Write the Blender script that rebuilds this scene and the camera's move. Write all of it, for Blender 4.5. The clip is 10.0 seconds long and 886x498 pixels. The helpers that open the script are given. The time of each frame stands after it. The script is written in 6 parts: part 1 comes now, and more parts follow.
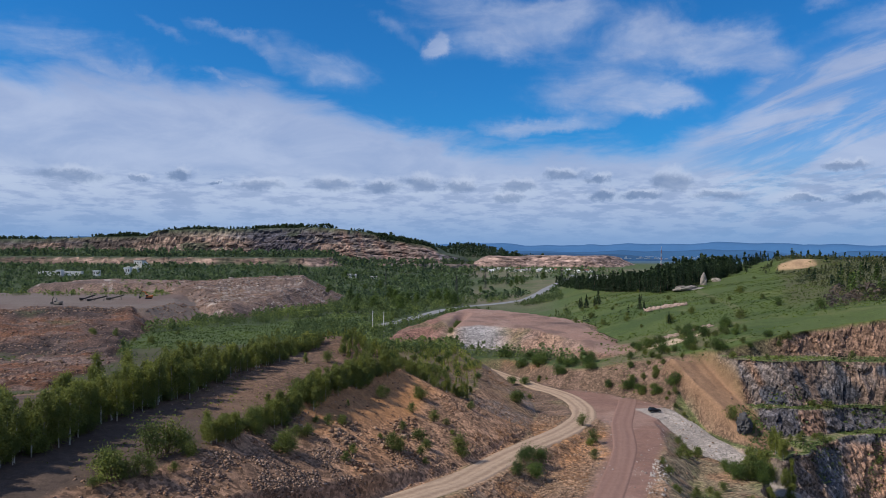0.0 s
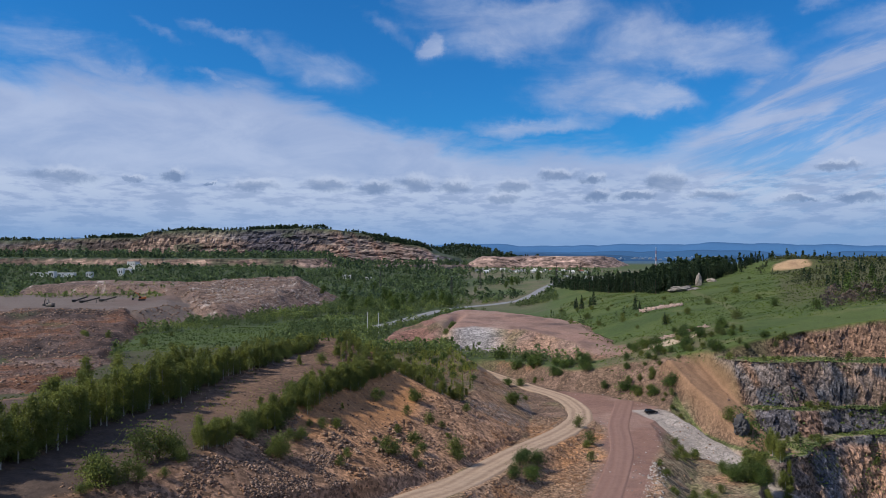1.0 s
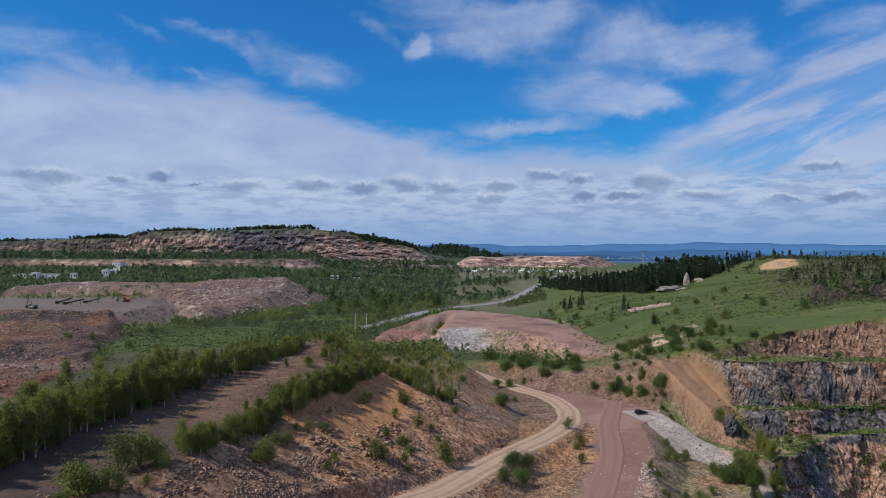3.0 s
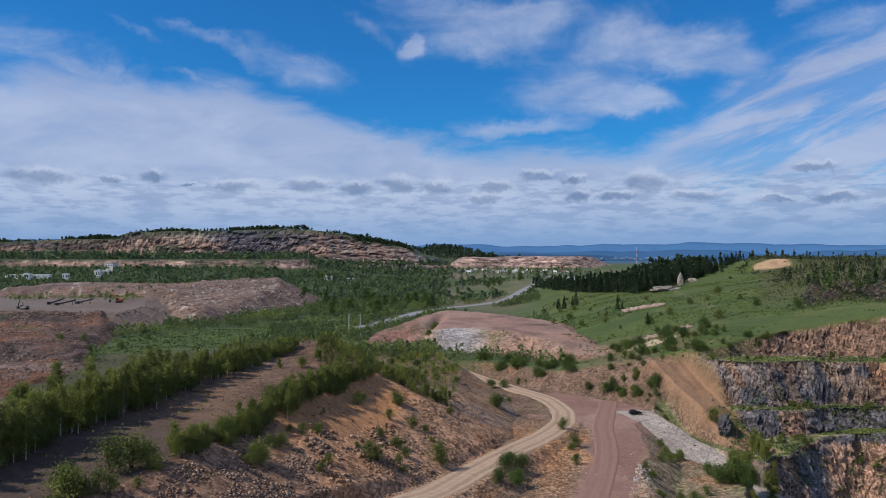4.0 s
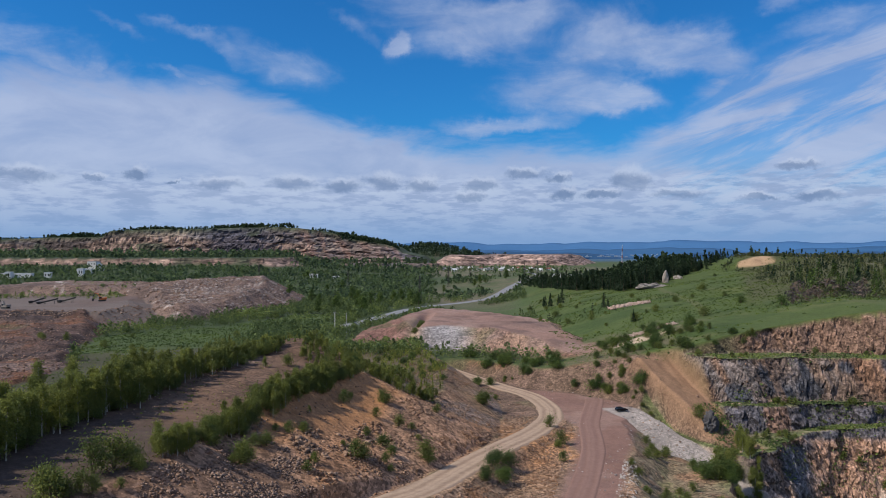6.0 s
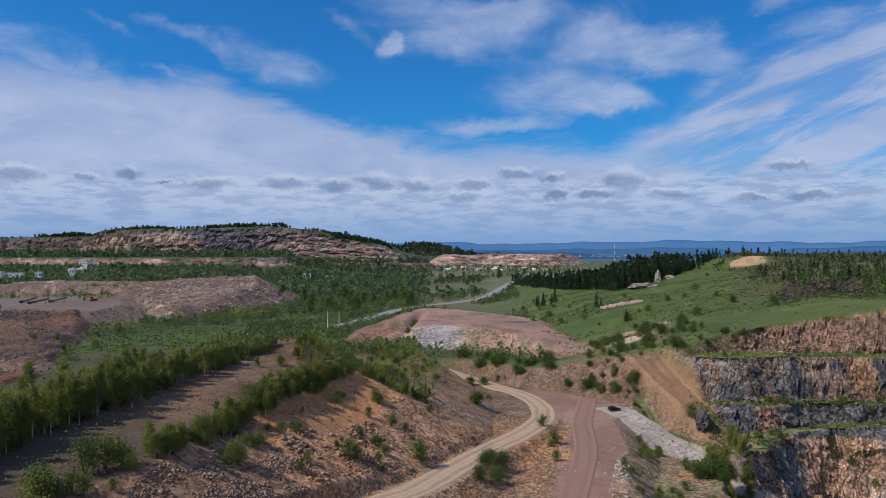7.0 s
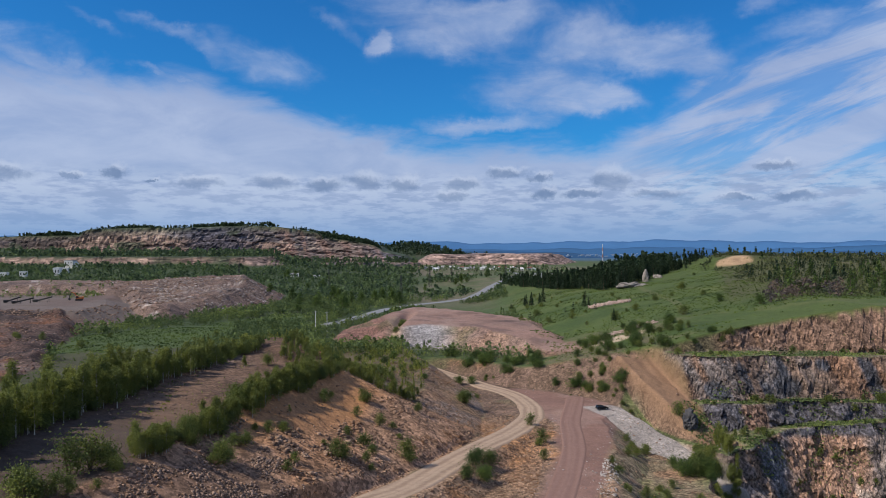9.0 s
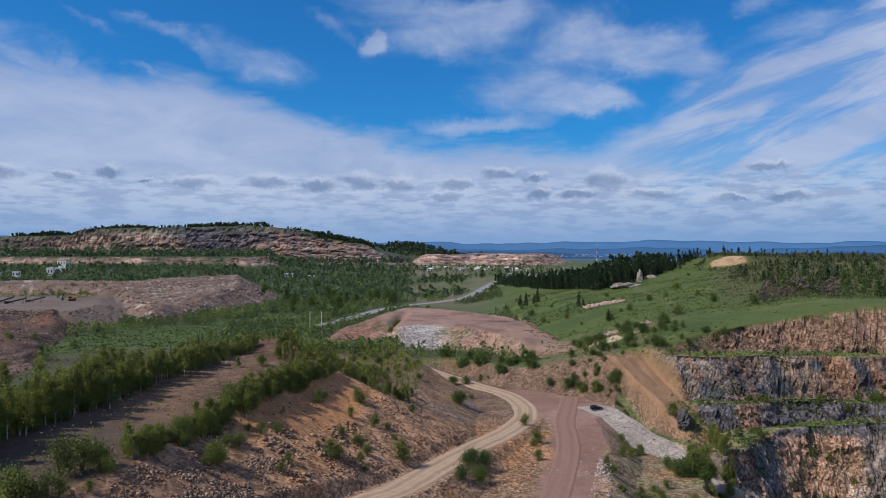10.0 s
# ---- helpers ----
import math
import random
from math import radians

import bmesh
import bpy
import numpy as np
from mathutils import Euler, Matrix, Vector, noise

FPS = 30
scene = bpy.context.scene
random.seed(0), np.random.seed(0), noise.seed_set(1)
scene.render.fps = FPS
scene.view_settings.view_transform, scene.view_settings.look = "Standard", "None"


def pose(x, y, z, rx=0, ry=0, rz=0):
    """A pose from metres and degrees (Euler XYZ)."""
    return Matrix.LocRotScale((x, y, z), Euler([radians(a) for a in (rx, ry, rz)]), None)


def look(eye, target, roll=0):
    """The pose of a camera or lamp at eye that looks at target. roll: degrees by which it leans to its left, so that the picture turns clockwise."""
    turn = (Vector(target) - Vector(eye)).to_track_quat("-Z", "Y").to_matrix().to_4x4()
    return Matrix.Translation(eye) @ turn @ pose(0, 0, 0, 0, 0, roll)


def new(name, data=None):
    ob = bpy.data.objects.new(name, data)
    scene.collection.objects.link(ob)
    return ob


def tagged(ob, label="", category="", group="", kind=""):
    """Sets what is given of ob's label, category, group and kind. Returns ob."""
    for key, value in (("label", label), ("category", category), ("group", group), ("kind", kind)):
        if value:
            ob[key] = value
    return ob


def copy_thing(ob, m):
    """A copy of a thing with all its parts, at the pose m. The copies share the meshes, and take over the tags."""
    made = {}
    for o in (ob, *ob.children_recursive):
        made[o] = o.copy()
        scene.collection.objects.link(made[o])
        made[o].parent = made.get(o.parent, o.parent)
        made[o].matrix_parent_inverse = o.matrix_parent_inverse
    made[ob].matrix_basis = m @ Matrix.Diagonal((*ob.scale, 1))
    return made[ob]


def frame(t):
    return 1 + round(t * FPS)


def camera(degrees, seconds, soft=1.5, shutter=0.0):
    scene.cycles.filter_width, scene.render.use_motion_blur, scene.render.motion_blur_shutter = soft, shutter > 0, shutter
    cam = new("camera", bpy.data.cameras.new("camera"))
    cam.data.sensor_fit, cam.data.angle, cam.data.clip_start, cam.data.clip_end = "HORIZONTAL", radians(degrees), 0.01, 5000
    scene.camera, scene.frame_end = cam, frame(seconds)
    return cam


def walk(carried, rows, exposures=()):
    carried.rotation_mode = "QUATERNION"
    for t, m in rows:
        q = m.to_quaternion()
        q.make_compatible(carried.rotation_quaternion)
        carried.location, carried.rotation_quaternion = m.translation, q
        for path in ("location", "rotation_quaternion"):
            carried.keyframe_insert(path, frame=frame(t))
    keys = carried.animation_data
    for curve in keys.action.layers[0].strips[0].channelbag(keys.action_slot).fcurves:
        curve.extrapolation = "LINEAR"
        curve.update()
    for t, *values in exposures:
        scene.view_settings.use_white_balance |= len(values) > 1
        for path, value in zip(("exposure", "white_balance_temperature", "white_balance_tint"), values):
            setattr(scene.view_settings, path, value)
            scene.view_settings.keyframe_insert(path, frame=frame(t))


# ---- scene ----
# Camera: a drone hovering about sixty metres over the quarry floor, drifting forward and turning right.
cam = camera(62, 10.0, soft=0.7)
PATH = [  # seconds, x, y, z, heading to the right, pitch, lean (degrees)
    (0.0, 0.77, -5.83, 60.03, -2.353, 0.204, 0.231), (0.5, 0.67, -4.74, 60.07, -2.147, 0.229, 0.163),
    (1.0, 0.58, -3.79, 60.10, -1.945, 0.262, 0.140), (1.5, 0.49, -2.97, 60.12, -1.721, 0.275, 0.134),
    (2.0, 0.40, -2.27, 60.12, -1.494, 0.265, 0.104), (2.5, 0.32, -1.67, 60.12, -1.246, 0.265, 0.064),
    (4.0, 0.13, -0.44, 60.06, -0.519, 0.305, -0.005), (4.5, 0.08, -0.18, 60.03, -0.276, 0.270, -0.020),
    (5.0, 0.04, 0.02, 59.99, 0.000, 0.255, -0.020), (5.5, 0.00, 0.17, 59.96, 0.283, 0.188, -0.050),
    (7.0, -0.06, 0.44, 59.85, 1.110, 0.130, -0.050), (7.5, -0.06, 0.50, 59.81, 1.352, 0.122, -0.043),
    (8.0, -0.05, 0.56, 59.78, 1.584, 0.092, -0.040), (8.5, -0.04, 0.63, 59.76, 1.805, 0.080, -0.040),
    (9.0, -0.01, 0.72, 59.74, 2.015, 0.086, -0.017), (9.5, 0.02, 0.85, 59.73, 2.243, 0.088, 0.004),
    (10.0, 0.07, 1.02, 59.72, 2.422, 0.105, 0.019)]
walk(cam, [(t, pose(x, y, z, 90 + pitch, 0, -head) @ pose(0, 0, 0, 0, 0, lean)) for t, x, y, z, head, pitch, lean in PATH])

# ---- light: high sun from the side, blue sky with cloud sheets and a low band of cumulus ----
SUN_DIR = Vector((-0.65, -0.22, 0.70)).normalized()
sun = new("sun", bpy.data.lights.new("sun", "SUN"))
sun.data.energy, sun.data.angle, sun.data.color = 4.3, radians(0.6), (1.0, 0.92, 0.80)
sun.matrix_world = look((0, 0, 400), Vector((0, 0, 400)) - SUN_DIR)
scene.view_settings.exposure = 0.0

world = bpy.data.worlds.new("sky")
scene.world = world
world.use_nodes = True
wt = world.node_tree
wt.nodes.clear()


class Net:
    """Short hand for wiring nodes."""
    def __init__(self, tree):
        self.t = tree

    def node(self, kind, operation=None):
        n = self.t.nodes.new(kind)
        if operation:
            n.operation = operation
        return n

    def put(self, socket, v):
        if hasattr(v, "is_linked"):
            self.t.links.new(v, socket)
        else:
            socket.default_value = v

    def math(self, op, a, b=0.0, c=0.0, clamp=False):
        n = self.node("ShaderNodeMath", op)
        n.use_clamp = clamp
        for i, v in enumerate((a, b, c)):
            self.put(n.inputs[i], v)
        return n.outputs[0]

    def vec(self, op, a, b=(0, 0, 0), out=0):
        n = self.node("ShaderNodeVectorMath", op)
        self.put(n.inputs[0], a)
        self.put(n.inputs[1], b)
        return n.outputs[out]

    def noise(self, vector, scale, detail=4.0, rough=0.55, distort=0.0, out=0):
        n = self.node("ShaderNodeTexNoise")
        self.put(n.inputs["Vector"], vector)
        self.put(n.inputs["Scale"], scale)
        self.put(n.inputs["Detail"], detail)
        self.put(n.inputs["Roughness"], rough)
        self.put(n.inputs["Distortion"], distort)
        return n.outputs[out]

    def ramp(self, v, lo, hi, a=0.0, b=1.0):
        n = self.node("ShaderNodeMapRange")
        n.interpolation_type = "SMOOTHSTEP"
        for i, x in enumerate((v, lo, hi, a, b)):
            self.put(n.inputs[i], x)
        return n.outputs[0]

    def mix(self, f, a, b, blend="MIX"):
        n = self.node("ShaderNodeMix")
        n.data_type, n.blend_type = "RGBA", blend
        self.put(n.inputs[0], f)
        self.put(n.inputs[6], a if hasattr(a, "is_linked") or len(a) == 4 else (*a, 1))
        self.put(n.inputs[7], b if hasattr(b, "is_linked") or len(b) == 4 else (*b, 1))
        return n.outputs[2]


W = Net(wt)
way = W.node("ShaderNodeTexCoord").outputs["Generated"]
sep = W.node("ShaderNodeSeparateXYZ")
W.put(sep.inputs[0], way)
head = W.math("ARCTAN2", sep.outputs[0], sep.outputs[1])        # radians to the right
rise = W.math("ARCSINE", sep.outputs[2])                          # radians up
flat = W.node("ShaderNodeCombineXYZ")
W.put(flat.inputs[0], head)
W.put(flat.inputs[1], rise)
dome = flat.outputs[0]
# sheets seen in perspective: the way divided by its height
lift = W.math("ADD", W.math("MAXIMUM", sep.outputs[2], 0.0), 0.09)
plane = W.node("ShaderNodeCombineXYZ")
W.put(plane.inputs[0], W.math("DIVIDE", sep.outputs[0], lift))
W.put(plane.inputs[1], W.math("DIVIDE", sep.outputs[1], lift))
sheet = plane.outputs[0]

SKY_POWER = 0.085
sky = W.node("ShaderNodeTexSky")
sky.sky_type, sky.sun_disc = "NISHITA", False
sky.sun_elevation = math.asin(SUN_DIR.z)
sky.sun_rotation = math.atan2(SUN_DIR.x, SUN_DIR.y)
sky.air_density, sky.dust_density, sky.ozone_density = 1.0, 0.4, 2.2
blue = W.mix(1.0, sky.outputs[0], (0.15, 0.76, 1.36), "MULTIPLY")

warp = W.vec("SUBTRACT", W.noise(dome, 11.0, 7.0, 0.62, out=1), (0.5, 0.5, 0.5))
wv = W.node("ShaderNodeVectorMath", "MULTIPLY_ADD")
W.put(wv.inputs[0], warp)
wv.inputs[1].default_value = (0.10, 0.065, 0)
W.put(wv.inputs[2], dome)
warped = wv.outputs[0]


def blot(vector, cx, cy, rx, ry, turn=0.0, soft=0.35):
    """A soft oval patch of the dome: centre and half axes in radians."""
    m = W.node("ShaderNodeMapping")
    m.vector_type = "TEXTURE"
    W.put(m.inputs[0], vector)
    m.inputs[1].default_value = (cx, cy, 0)
    m.inputs[2].default_value = (0, 0, radians(turn))
    m.inputs[3].default_value = (rx, ry, 1)
    return W.ramp(W.vec("LENGTH", m.outputs[0], out=1), 1.0, soft)


# loose patches of cloud: centre, half axes, turn, weight
SHEETS = [(0.066, 0.295, 0.072, 0.042, 0, 0.85), (0.134, 0.319, 0.053, 0.030, 0, 0.75), (0.227, 0.257, 0.124, 0.045, 0, 0.62), (0.333, 0.250, 0.068, 0.040, -10, 0.78), (0.172, 0.206, 0.104, 0.032, -6, 0.85),
          (0.259, 0.190, 0.050, 0.015, 0, 0.75), (0.111, 0.170, 0.083, 0.012, 4, 0.65), (0.227, 0.295, 0.058, 0.045, 0, 0.62), (0.403, 0.230, 0.058, 0.032, 0, 0.42), (0.496, 0.267, 0.065, 0.023, 12, 0.5),
          (0.441, 0.296, 0.031, 0.015, 0, 0.55), (-0.041, 0.320, 0.092, 0.046, -20, 0.55), (-0.054, 0.279, 0.016, 0.017, 0, 0.95), (-0.102, 0.291, 0.061, 0.012, -35, 0.36), (-0.207, 0.246, 0.088, 0.027, -15, 0.56),
          (-0.321, 0.271, 0.076, 0.012, -24, 0.52), (-0.398, 0.280, 0.052, 0.010, -24, 0.42), (-0.338, 0.226, 0.031, 0.008, -12, 0.62), (-0.303, 0.221, 0.020, 0.007, 0, 0.72), (-0.507, 0.239, 0.129, 0.030, 0, 0.45),
          (-0.452, 0.219, 0.068, 0.018, -10, 0.62), (0.039, 0.163, 0.054, 0.020, 0, 0.50), (0.377, 0.140, 0.080, 0.019, 12, 0.50)]
cover = None
for cx, cy, rx, ry, turn, weight in SHEETS:
    b = W.math("MULTIPLY", blot(warped, cx, cy, rx * 1.45, ry * 1.45, turn, 0.0), weight)
    cover = b if cover is None else W.math("ADD", cover, b)
cover = W.math("MINIMUM", cover, 0.74)
# unseen thicker cloud added over and behind, so that fill light is less blue
fill_cloud = W.math("MULTIPLY", W.math("MAXIMUM", W.ramp(sep.outputs[1], 0.55, 0.1), W.ramp(rise, 0.42, 0.75)), 0.62)
cover = W.math("MAXIMUM", cover, fill_cloud)
broad = W.node("ShaderNodeMapping")
W.put(broad.inputs[0], dome)
broad.inputs[2].default_value = (0, 0, radians(8))
broad.inputs[3].default_value = (1.0, 2.2, 1.0)
wisps = W.noise(broad.outputs[0], 7.0, 9.0, 0.6, 0.5)
fine = W.noise(sheet, 5.0, 6.0, 0.6, 0.3)
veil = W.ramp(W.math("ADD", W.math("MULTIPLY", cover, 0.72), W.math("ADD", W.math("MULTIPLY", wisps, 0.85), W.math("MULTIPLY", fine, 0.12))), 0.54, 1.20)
# the great sheet: its upper edge falls from the left and rises again, in streaks, to the right
edge_left = W.math("MINIMUM", W.math("MAXIMUM", W.math("MULTIPLY_ADD", head, -0.235, 0.138), 0.128), 0.205)
edge_right = W.math("MULTIPLY_ADD", head, 0.50, 0.008)
edge = W.math("SUBTRACT", rise, W.math("MAXIMUM", edge_left, edge_right))
edge = W.math("ADD", edge, W.math("ADD", W.math("MULTIPLY_ADD", wisps, 0.10, -0.05), W.math("MULTIPLY_ADD", fine, 0.02, -0.01)))
tilted = W.node("ShaderNodeMapping")
tilted.vector_type = "TEXTURE"
W.put(tilted.inputs[0], dome)
tilted.inputs[2].default_value = (0, 0, radians(16))
tilted.inputs[3].default_value = (0.40, 0.075, 1.0)
streaks = W.noise(tilted.outputs[0], 2.2, 6.0, 0.6, 0.5)
right = W.ramp(head, 0.22, 0.36)
body = W.math("MULTIPLY", W.ramp(edge, 0.026, -0.022), W.ramp(wisps, 0.25, 0.7, 0.88, 1.0))
body = W.math("MULTIPLY", body, W.math("SUBTRACT", 1.0, W.math("MULTIPLY", right, W.ramp(streaks, 0.60, 0.40, 0.0, 0.68))))
veil = W.math("MAXIMUM", W.math("MULTIPLY", veil, W.ramp(fine, 0.3, 0.7, 0.62, 0.86)), body)
cloud_white = W.mix(W.ramp(wisps, 0.3, 0.7), (0.360, 0.435, 0.645), (0.455, 0.535, 0.735))
colour = W.mix(W.math("MULTIPLY", veil, 0.9), W.mix(W.ramp(rise, 0.15, 0.03), W.mix(1.0, blue, (SKY_POWER, SKY_POWER, SKY_POWER), "MULTIPLY"), (0.22, 0.37, 0.63)), cloud_white)
# low cumulus: grey bases and white tops, in rows that close up towards the horizon
rows_v = W.node("ShaderNodeMapping")
W.put(rows_v.inputs[0], dome)
rows_v.inputs[3].default_value = (1.0, 4.2, 1.0)
heaps = W.noise(rows_v.outputs[0], 22.0, 7.0, 0.62)
band = W.math("MULTIPLY", W.ramp(rise, 0.004, 0.03), W.ramp(rise, 0.115, 0.08))
grey = W.math("MULTIPLY", W.ramp(heaps, 0.48, 0.62), band)
white = W.math("MULTIPLY", W.ramp(heaps, 0.56, 0.42), band)
colour = W.mix(W.math("MULTIPLY", white, 0.52), colour, (0.52, 0.62, 0.79))
colour = W.mix(W.math("MULTIPLY", grey, 0.44), colour, (0.25, 0.345, 0.535))
PUFFS = [(-0.507, 0.091, 0.050, 0.011), (-0.435, 0.090, 0.013, 0.005), (-0.382, 0.097, 0.021, 0.010), (-0.343, 0.087, 0.007, 0.003), (-0.286, 0.087, 0.042, 0.008),
         (-0.192, 0.088, 0.040, 0.011), (-0.125, 0.087, 0.032, 0.011), (-0.070, 0.092, 0.037, 0.012), (-0.018, 0.089, 0.029, 0.011), (0.062, 0.088, 0.031, 0.010),
         (0.119, 0.102, 0.036, 0.008), (0.164, 0.096, 0.024, 0.008), (0.044, 0.073, 0.028, 0.008), (0.173, 0.076, 0.024, 0.009), (0.259, 0.091, 0.034, 0.014),
         (0.223, 0.075, 0.032, 0.007), (0.312, 0.074, 0.044, 0.007), (0.413, 0.065, 0.035, 0.005), (0.481, 0.066, 0.036, 0.007), (0.457, 0.103, 0.033, 0.006)]
fray = W.vec("SUBTRACT", W.noise(dome, 34.0, 6.0, 0.68, out=1), (0.5, 0.5, 0.5))
fv = W.node("ShaderNodeVectorMath", "MULTIPLY_ADD")
W.put(fv.inputs[0], fray)
fv.inputs[1].default_value = (0.060, 0.026, 0)
W.put(fv.inputs[2], dome)
puff = crown_light = None
for cx, cy, rx, ry in PUFFS:
    b = blot(fv.outputs[0], cx, cy, rx, ry, 0, 0.35)
    w = blot(fv.outputs[0], cx + 0.004, cy + ry * 0.7, rx * 0.9, ry * 0.9, 0, 0.3)
    puff = b if puff is None else W.math("MAXIMUM", puff, b)
    crown_light = w if crown_light is None else W.math("MAXIMUM", crown_light, w)
colour = W.mix(W.math("MULTIPLY", crown_light, 0.6), colour, (0.53, 0.61, 0.78))
colour = W.mix(W.math("MULTIPLY", puff, W.ramp(wisps, 0.3, 0.65, 1.0, 0.5)), colour, (0.175, 0.260, 0.44))
# blue air right over the horizon
colour = W.mix(W.math("MULTIPLY", W.ramp(rise, 0.085, 0.0), 0.85), colour, (0.175, 0.33, 0.60))
back = W.node("ShaderNodeBackground")
W.put(back.inputs[0], colour)
back.inputs[1].default_value = 1.0
wt.links.new(back.outputs[0], W.node("ShaderNodeOutputWorld").inputs[0])

# ---- materials ----
def material(name, rough=0.9):
    m = bpy.data.materials.new(name)
    m.use_nodes = True
    n = Net(m.node_tree)
    b = m.node_tree.nodes["Principled BSDF"]
    b.inputs["Roughness"].default_value = rough
    b.inputs["Specular IOR Level"].default_value = 0.25
    return m, n, b


def grained(name, colour, spread=0.35, scale=3.0, rough=0.9, bump=0.0, metal=0.0):
    """A surface of one colour with coarse stains and fine grain; each object a little different."""
    m, n, b = material(name, rough)
    at = n.node("ShaderNodeTexCoord").outputs["Object"]
    coarse, small = n.noise(at, scale * 0.25, 3.0), n.noise(at, scale * 4.0, 5.0, 0.65)
    v = n.math("ADD", n.math("MULTIPLY", coarse, 0.5), n.math("MULTIPLY", small, 0.5))
    own = n.node("ShaderNodeObjectInfo").outputs["Random"]
    v = n.math("ADD", v, n.math("MULTIPLY", n.math("SUBTRACT", own, 0.5), 0.25))
    dark, light = [c * (1 - spread) for c in colour], [min(0.95, c * (1 + spread)) for c in colour]
    n.put(b.inputs["Base Color"], n.mix(n.ramp(v, 0.25, 0.75), dark, light))
    b.inputs["Metallic"].default_value = metal
    if bump:
        k = n.node("ShaderNodeBump")
        k.inputs["Strength"].default_value = bump
        n.put(k.inputs["Height"], small)
        n.put(b.inputs["Normal"], k.outputs[0])
    return m


def leafy(name, colour, spread=0.4):
    """Leaves that let some light through; the hue drifts from plant to plant and clump to clump."""
    m, n, b = material(name, 0.7)
    own = n.node("ShaderNodeObjectInfo").outputs["Random"]
    clump = n.node("ShaderNodeNewGeometry").outputs["Random Per Island"]
    at = n.node("ShaderNodeTexCoord").outputs["Object"]
    v = n.math("ADD", n.math("MULTIPLY", clump, 0.5), n.math("MULTIPLY", n.noise(at, 0.8, 2.0), 0.5))
    v = n.math("ADD", v, n.math("MULTIPLY", n.math("SUBTRACT", own, 0.5), 0.35))
    v = n.math("ADD", v, n.ramp(n.noise(at, 0.035, 4.0, 0.6), 0.35, 0.65, -0.30, 0.30))
    dark = [colour[0] * (1 - spread), colour[1] * (1 - spread * 0.85), colour[2] * (1 - spread * 0.5)]
    light = [colour[0] * (1 + spread * 1.2), colour[1] * (1 + spread), colour[2] * (1 + spread * 0.4)]
    c = n.mix(n.ramp(v, 0.15, 0.85), dark, light)
    n.put(b.inputs["Base Color"], c)
    tr = n.node("ShaderNodeBsdfTranslucent")
    n.put(tr.inputs[0], c)
    mx = n.node("ShaderNodeMixShader")
    mx.inputs[0].default_value = 0.4
    n.t.links.new(b.outputs[0], mx.inputs[1])
    n.t.links.new(tr.outputs[0], mx.inputs[2])
    n.t.links.new(mx.outputs[0], m.node_tree.nodes["Material Output"].inputs[0])
    return m


